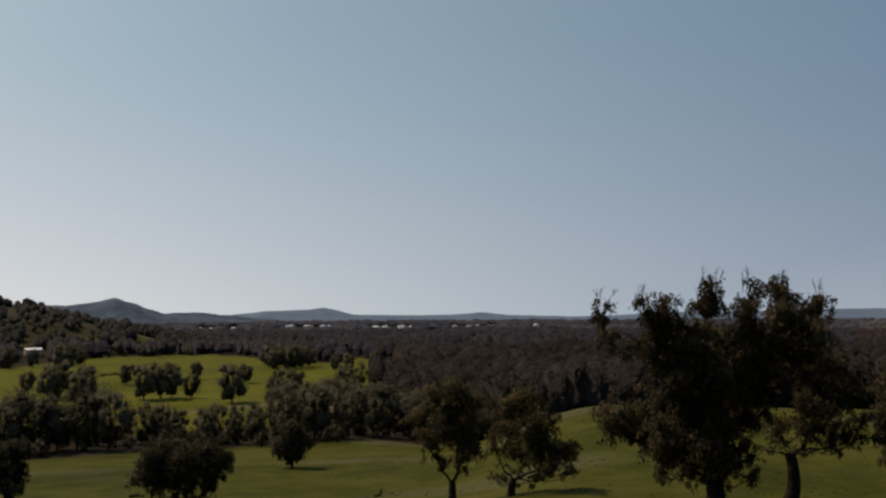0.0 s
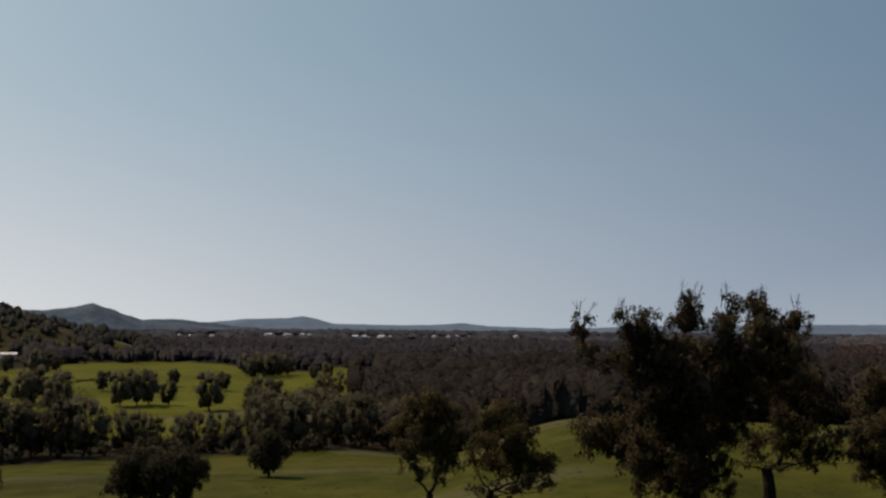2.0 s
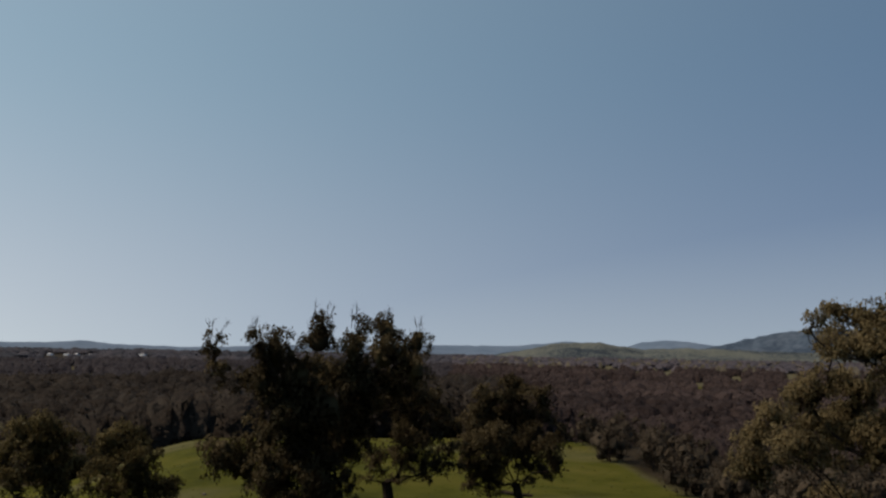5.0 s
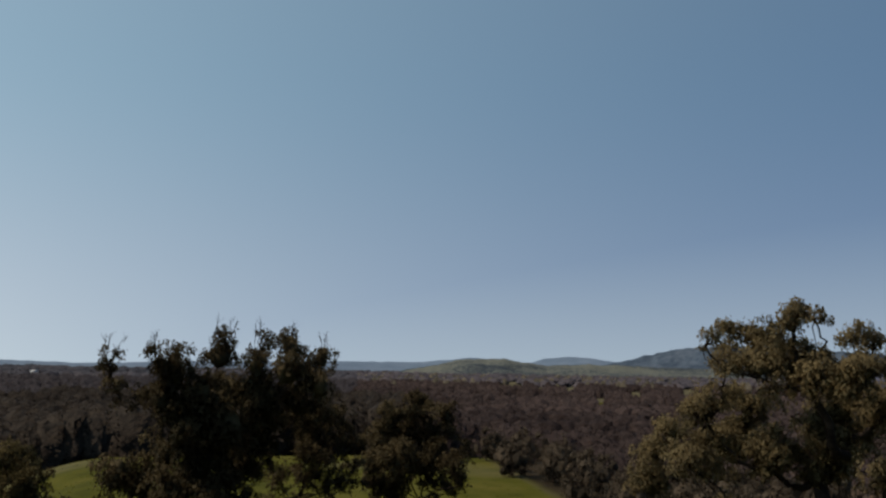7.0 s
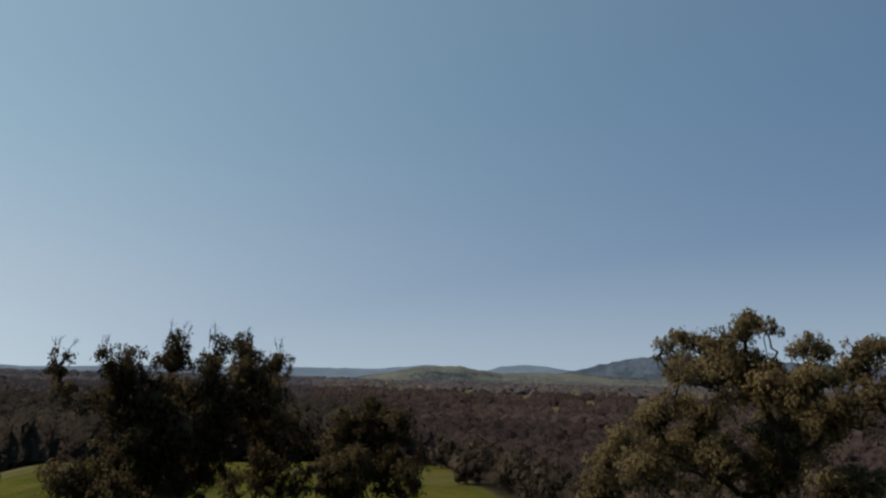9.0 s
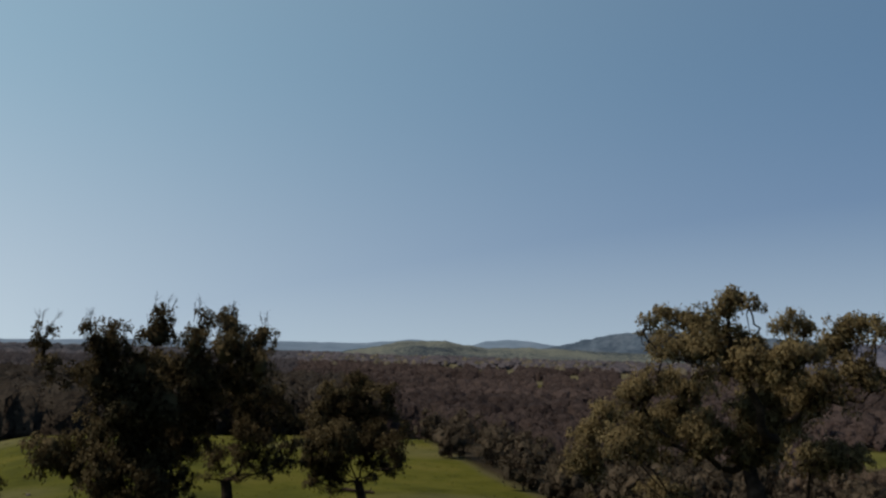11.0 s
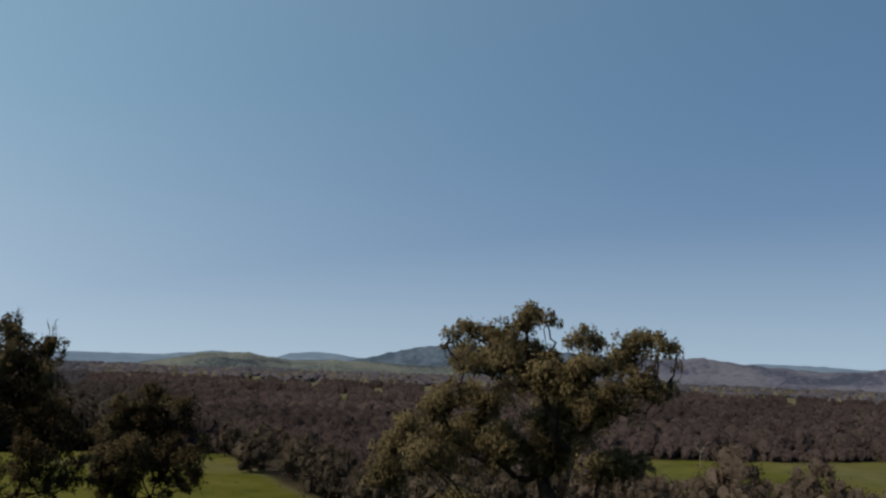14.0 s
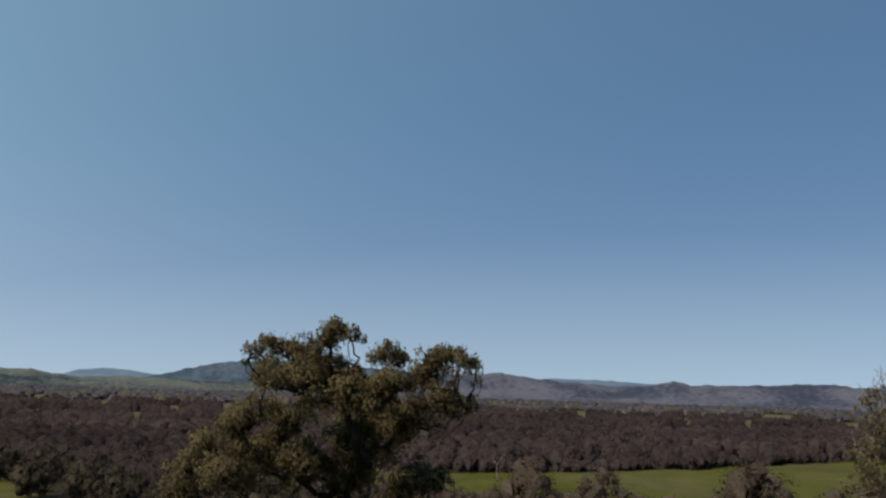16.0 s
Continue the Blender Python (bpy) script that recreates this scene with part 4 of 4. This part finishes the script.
for i, (b, d, h) in enumerate([(61.8, 94, 6.2), (66.3, 98, 5.4), (74.7, 98, 6.8), (76.0, 100, 5.8), (81.5, 92, 5.6)]):
    grow(GULLY, i, b, d, h, 6)
for i, (b, d, h) in enumerate([(73.5, 100, 4.6), (65.2, 103, 4.0), (60.4, 100, 4.2), (57.0, 95, 3.4), (55.6, 96, 3.8), (69.0, 108, 3.2), (71.0, 106, 3.0), (79.6, 90, 5.2), (77.6, 100, 3.8), (67.6, 97, 3.6), (63.2, 96, 3.6), (78.6, 96, 4.2)]):
    grow(DRY_SCRUB, i, b, d, h, 4)
for i in range(64):
    b = 53 + 33 * (i + rs.uniform(-0.5, 0.5)) / 64
    grow(DRY_SCRUB, i, b, rs.uniform(86, 106), rs.uniform(2.4, 3.6), 4)


# ---- sheds ----
def shed(name, label, b, d, w, l, h, turn, wall_mat, roof_mat, group="sheds across the plain"):
    """A gabled steel shed with wall, roof and a roller door."""
    p = spot(b, d)
    top = tagged(new(name), label, "shed", group=group)
    top.matrix_world = pose(p.x, p.y, p.z, 0, 0, -b + turn)
    g = h * 0.28
    x, y = w / 2, l / 2
    V = [(-x, -y, -0.5), (x, -y, -0.5), (x, y, -0.5), (-x, y, -0.5), (-x, -y, h), (x, -y, h), (x, y, h), (-x, y, h), (-x, 0, h + g), (x, 0, h + g)]
    me = bpy.data.meshes.new("wall")
    me.from_pydata(V, [], [(0, 1, 5, 4), (2, 3, 7, 6), (1, 2, 6, 9, 5), (3, 0, 4, 8, 7)])
    me.materials.append(wall_mat)
    part("wall", me, top)
    o, k = 0.4, 0.12
    lo = h - g * o / y
    ring = [(-y - o, lo), (0, h + g), (y + o, lo), (y + o, lo + k), (0, h + g + k), (-y - o, lo + k)]
    V = [(sx * (x + o), a, c) for sx in (-1, 1) for a, c in ring]
    F = [(i, (i + 1) % 6, 6 + (i + 1) % 6, 6 + i) for i in range(6)] + [(5, 4, 1, 0), (4, 3, 2, 1), (6, 7, 10, 11), (7, 8, 9, 10)]
    me = bpy.data.meshes.new("roof")
    me.from_pydata(V, [], F)
    me.materials.append(roof_mat)
    part("roof", me, top)
    bm = bmesh.new()
    bmesh.ops.create_cube(bm, size=1, matrix=Matrix.Translation((w * 0.2, -y - 0.05, h * 0.36)) @ Matrix.Diagonal((w * 0.18, 0.16, h * 0.72, 1)))
    me = bpy.data.meshes.new("door")
    bm.to_mesh(me)
    bm.free()
    me.materials.append(DOOR_GREY)
    part("door", me, top)
    return top


WHITE = "long white steel factory shed among distant trees"
for b, d, w, l, h in [(-4.1, 2060, 18, 14, 4.5), (-3.5, 2070, 14, 14, 4.0), (-2.5, 2060, 20, 14, 4.5), (-2.0, 2075, 8, 12, 3.5), (-9.3, 2300, 24, 14, 3.5), (-8.2, 2320, 20, 14, 3.5), (-7.3, 2280, 14, 14, 4), (-6.9, 2330, 10, 14, 3.5),
                      (0.7, 2250, 8, 12, 4), (1.6, 2260, 12, 12, 3), (2.1, 2250, 7, 12, 4), (2.9, 2260, 7, 12, 4), (5.7, 2300, 12, 12, 3.5), (-14.6, 2100, 12, 12, 3), (-13.9, 2120, 8, 12, 3), (-12.6, 2100, 10, 12, 3)]:
    shed("factory_shed", WHITE, b, d, w, l, h, -48, ROOF_WHITE, ROOF_WHITE)
shed("farm_shed", "pale steel farm shed at the foot of the hill", -23.7, 700, 10, 8, 3.8, 10, WALL_PALE, ROOF_WHITE, "farm buildings")
shed("farm_shed", "grey-roofed farm building among paddock trees", 57.4, 352, 5, 4, 2.8, 20, WALL_PALE, ROOF_GREY, "farm buildings")
shed("farm_shed", "small pale farmhouse in the distant woods", 60.9, 1750, 9, 8, 3.5, -20, WALL_PALE, ROOF_WHITE, "farm buildings")
shed("farm_shed", "small pale farmhouse in the distant woods", 69.2, 1650, 9, 8, 3.5, 15, WALL_PALE, ROOF_WHITE, "farm buildings")


# ---- small things on the grass ----
def dead_tree(b, d, tall, seed):
    """A bare, bleached tree: trunk and forked branches."""
    r = np.random.RandomState(seed)
    top = tagged(new("dead_tree"), "bare bleached dead tree at the paddock's edge", "tree")
    top.matrix_world = pose(*spot(b, d), 0, 0, r.uniform(0, 360))
    fork = np.array([0.2, 0, tall * 0.45])
    part("trunk", mesh_of("trunk", *tube(bend((0, 0, -0.3), fork, r, 7, 0, 0.04, 0.01), np.linspace(0.22, 0.15, 7), 7), BARK_PALE, True), top)
    for i in range(7):
        a = i * 0.9 + r.uniform(-0.3, 0.3)
        tip = fork + [math.cos(a) * tall * 0.25, math.sin(a) * tall * 0.25, tall * r.uniform(0.25, 0.55)]
        path = bend(fork, tip, r, 7, 0.08, 0.08)
        twigs = [tube(path, np.linspace(0.1, 0.02, 7), 5)]
        for k in (3, 4, 5):
            twigs.append(tube(bend(path[k], path[k] + r.normal(size=3) * 0.6 + [0, 0, 0.9], r, 4, 0, 0.1), np.linspace(0.05, 0.015, 4), 4))
        part("branch", mesh_of("branch", *joined(twigs), BARK_PALE, True), top)
    return top


dead_tree(60.1, 318, 9.5, 301)
dead_tree(66.5, 420, 9, 302)


def log(b, d, length, thick, turn, seed):
    r = np.random.RandomState(seed)
    p = spot(b, d)
    top = tagged(new("fallen_log"), "weathered grey fallen log lying on grass", "log", group="fallen timber on the grass")
    top.matrix_world = pose(p.x, p.y, p.z + thick * 0.7, 0, 0, turn)
    part("trunk", mesh_of("trunk", *tube(bend((-length / 2, 0, 0), (length / 2, 0, 0.05), r, 8, 0, 0.04, 0.01), np.linspace(thick, thick * 0.6, 8), 8), BARK, True), top)
    for k in range(2):
        s0 = np.array([length * r.uniform(-0.1, 0.4), 0, 0])
        part("branch_stub", mesh_of("branch_stub", *tube(bend(s0, s0 + [r.uniform(-0.4, 0.4), r.uniform(-0.6, 0.6), r.uniform(0.3, 0.7)], r, 4, 0, 0.05), np.linspace(thick * 0.4, thick * 0.15, 4), 5), BARK, True), top)
    return top


# log at bearing 28 stands in for a tree's shadow on the grass
for i, (b, d, length, thick, turn) in enumerate([(-11.0, 78, 1.7, 0.26, 20), (-4.0, 88, 1.4, 0.16, 65), (-13.4, 80, 0.7, 0.2, 100), (28.0, 82, 3.2, 0.18, -34), (-18.0, 96, 1.6, 0.14, -30)]):
    log(b, d, length, thick, turn - b, 310 + i)


def rock(b, d, size, seed):
    r = np.random.RandomState(seed)
    bm = bmesh.new()
    bmesh.ops.create_icosphere(bm, subdivisions=2, radius=1)
    for v in bm.verts:
        k = 1 + 0.3 * noise.noise(v.co * 1.4 + Vector((seed, 0, 0)))
        v.co = Vector((v.co.x * size * k, v.co.y * size * 0.8 * k, v.co.z * size * 0.6 * k))
    me = bpy.data.meshes.new("rock")
    bm.to_mesh(me)
    bm.free()
    me.materials.append(STONE)
    p = spot(b, d)
    ob = tagged(new("rock", me), "weathered grey field stone half sunk in grass", "rock", group="field stones")
    ob.matrix_world = pose(p.x, p.y, p.z + size * 0.1, 0, 0, r.uniform(0, 360))
    return ob


for i, (b, d, size) in enumerate([(-3.2, 90, 0.22), (-2.6, 91, 0.2), (-4.7, 87, 0.18), (-10.2, 79, 0.2), (7.8, 75, 0.2), (9.5, 84, 0.25), (-20.4, 92, 0.2), (12.0, 95, 0.22), (-7.0, 104, 0.25)]):
    rock(b, d, size, 330 + i)


def tussocks():
    """Short tufts of grass over the near hillside."""
    r = np.random.RandomState(350)
    n = 14000
    d = np.sqrt(r.uniform(48 ** 2, 150 ** 2, n))
    b = np.radians(r.uniform(-29, 42, n))
    x, y = d * np.sin(b), d * np.cos(b)
    keep = (pasture(x, y) > 0.8) & (waves(x, y, 9, 61) + 0.6 * waves(x, y, 31, 62) > r.uniform(-1.0, 1.6, n))
    x, y = x[keep], y[keep]
    z = land(x, y)
    m = len(x)
    a = r.uniform(0, 3.14, m)
    w, h = r.uniform(0.08, 0.2, m), r.uniform(0.015, 0.045, m)
    dx, dy = np.cos(a) * w, np.sin(a) * w
    lx, ly = r.normal(0, 0.05, m), r.normal(0, 0.05, m)
    V = np.stack([np.stack([x - dx, y - dy, z - 0.03], 1), np.stack([x + dx, y + dy, z - 0.03], 1), np.stack([x + dx * 0.7 + lx, y + dy * 0.7 + ly, z + h], 1), np.stack([x - dx * 0.8 + lx, y - dy * 0.8 + ly, z + h * 0.8], 1)], 1).reshape(-1, 3)
    N = np.repeat(np.stack([r.normal(0, 0.12, m), r.normal(0, 0.12, m), np.ones(m)], 1), 4, 0)
    N /= np.linalg.norm(N, axis=1, keepdims=True)
    tagged(new("grass", mesh_of("grass", V, np.arange(4 * m).reshape(-1, 4), GRASS_TUFT, normals=N)), "short uneven tufts of green and straw-coloured grass", "grass", kind="stuff")


tussocks()
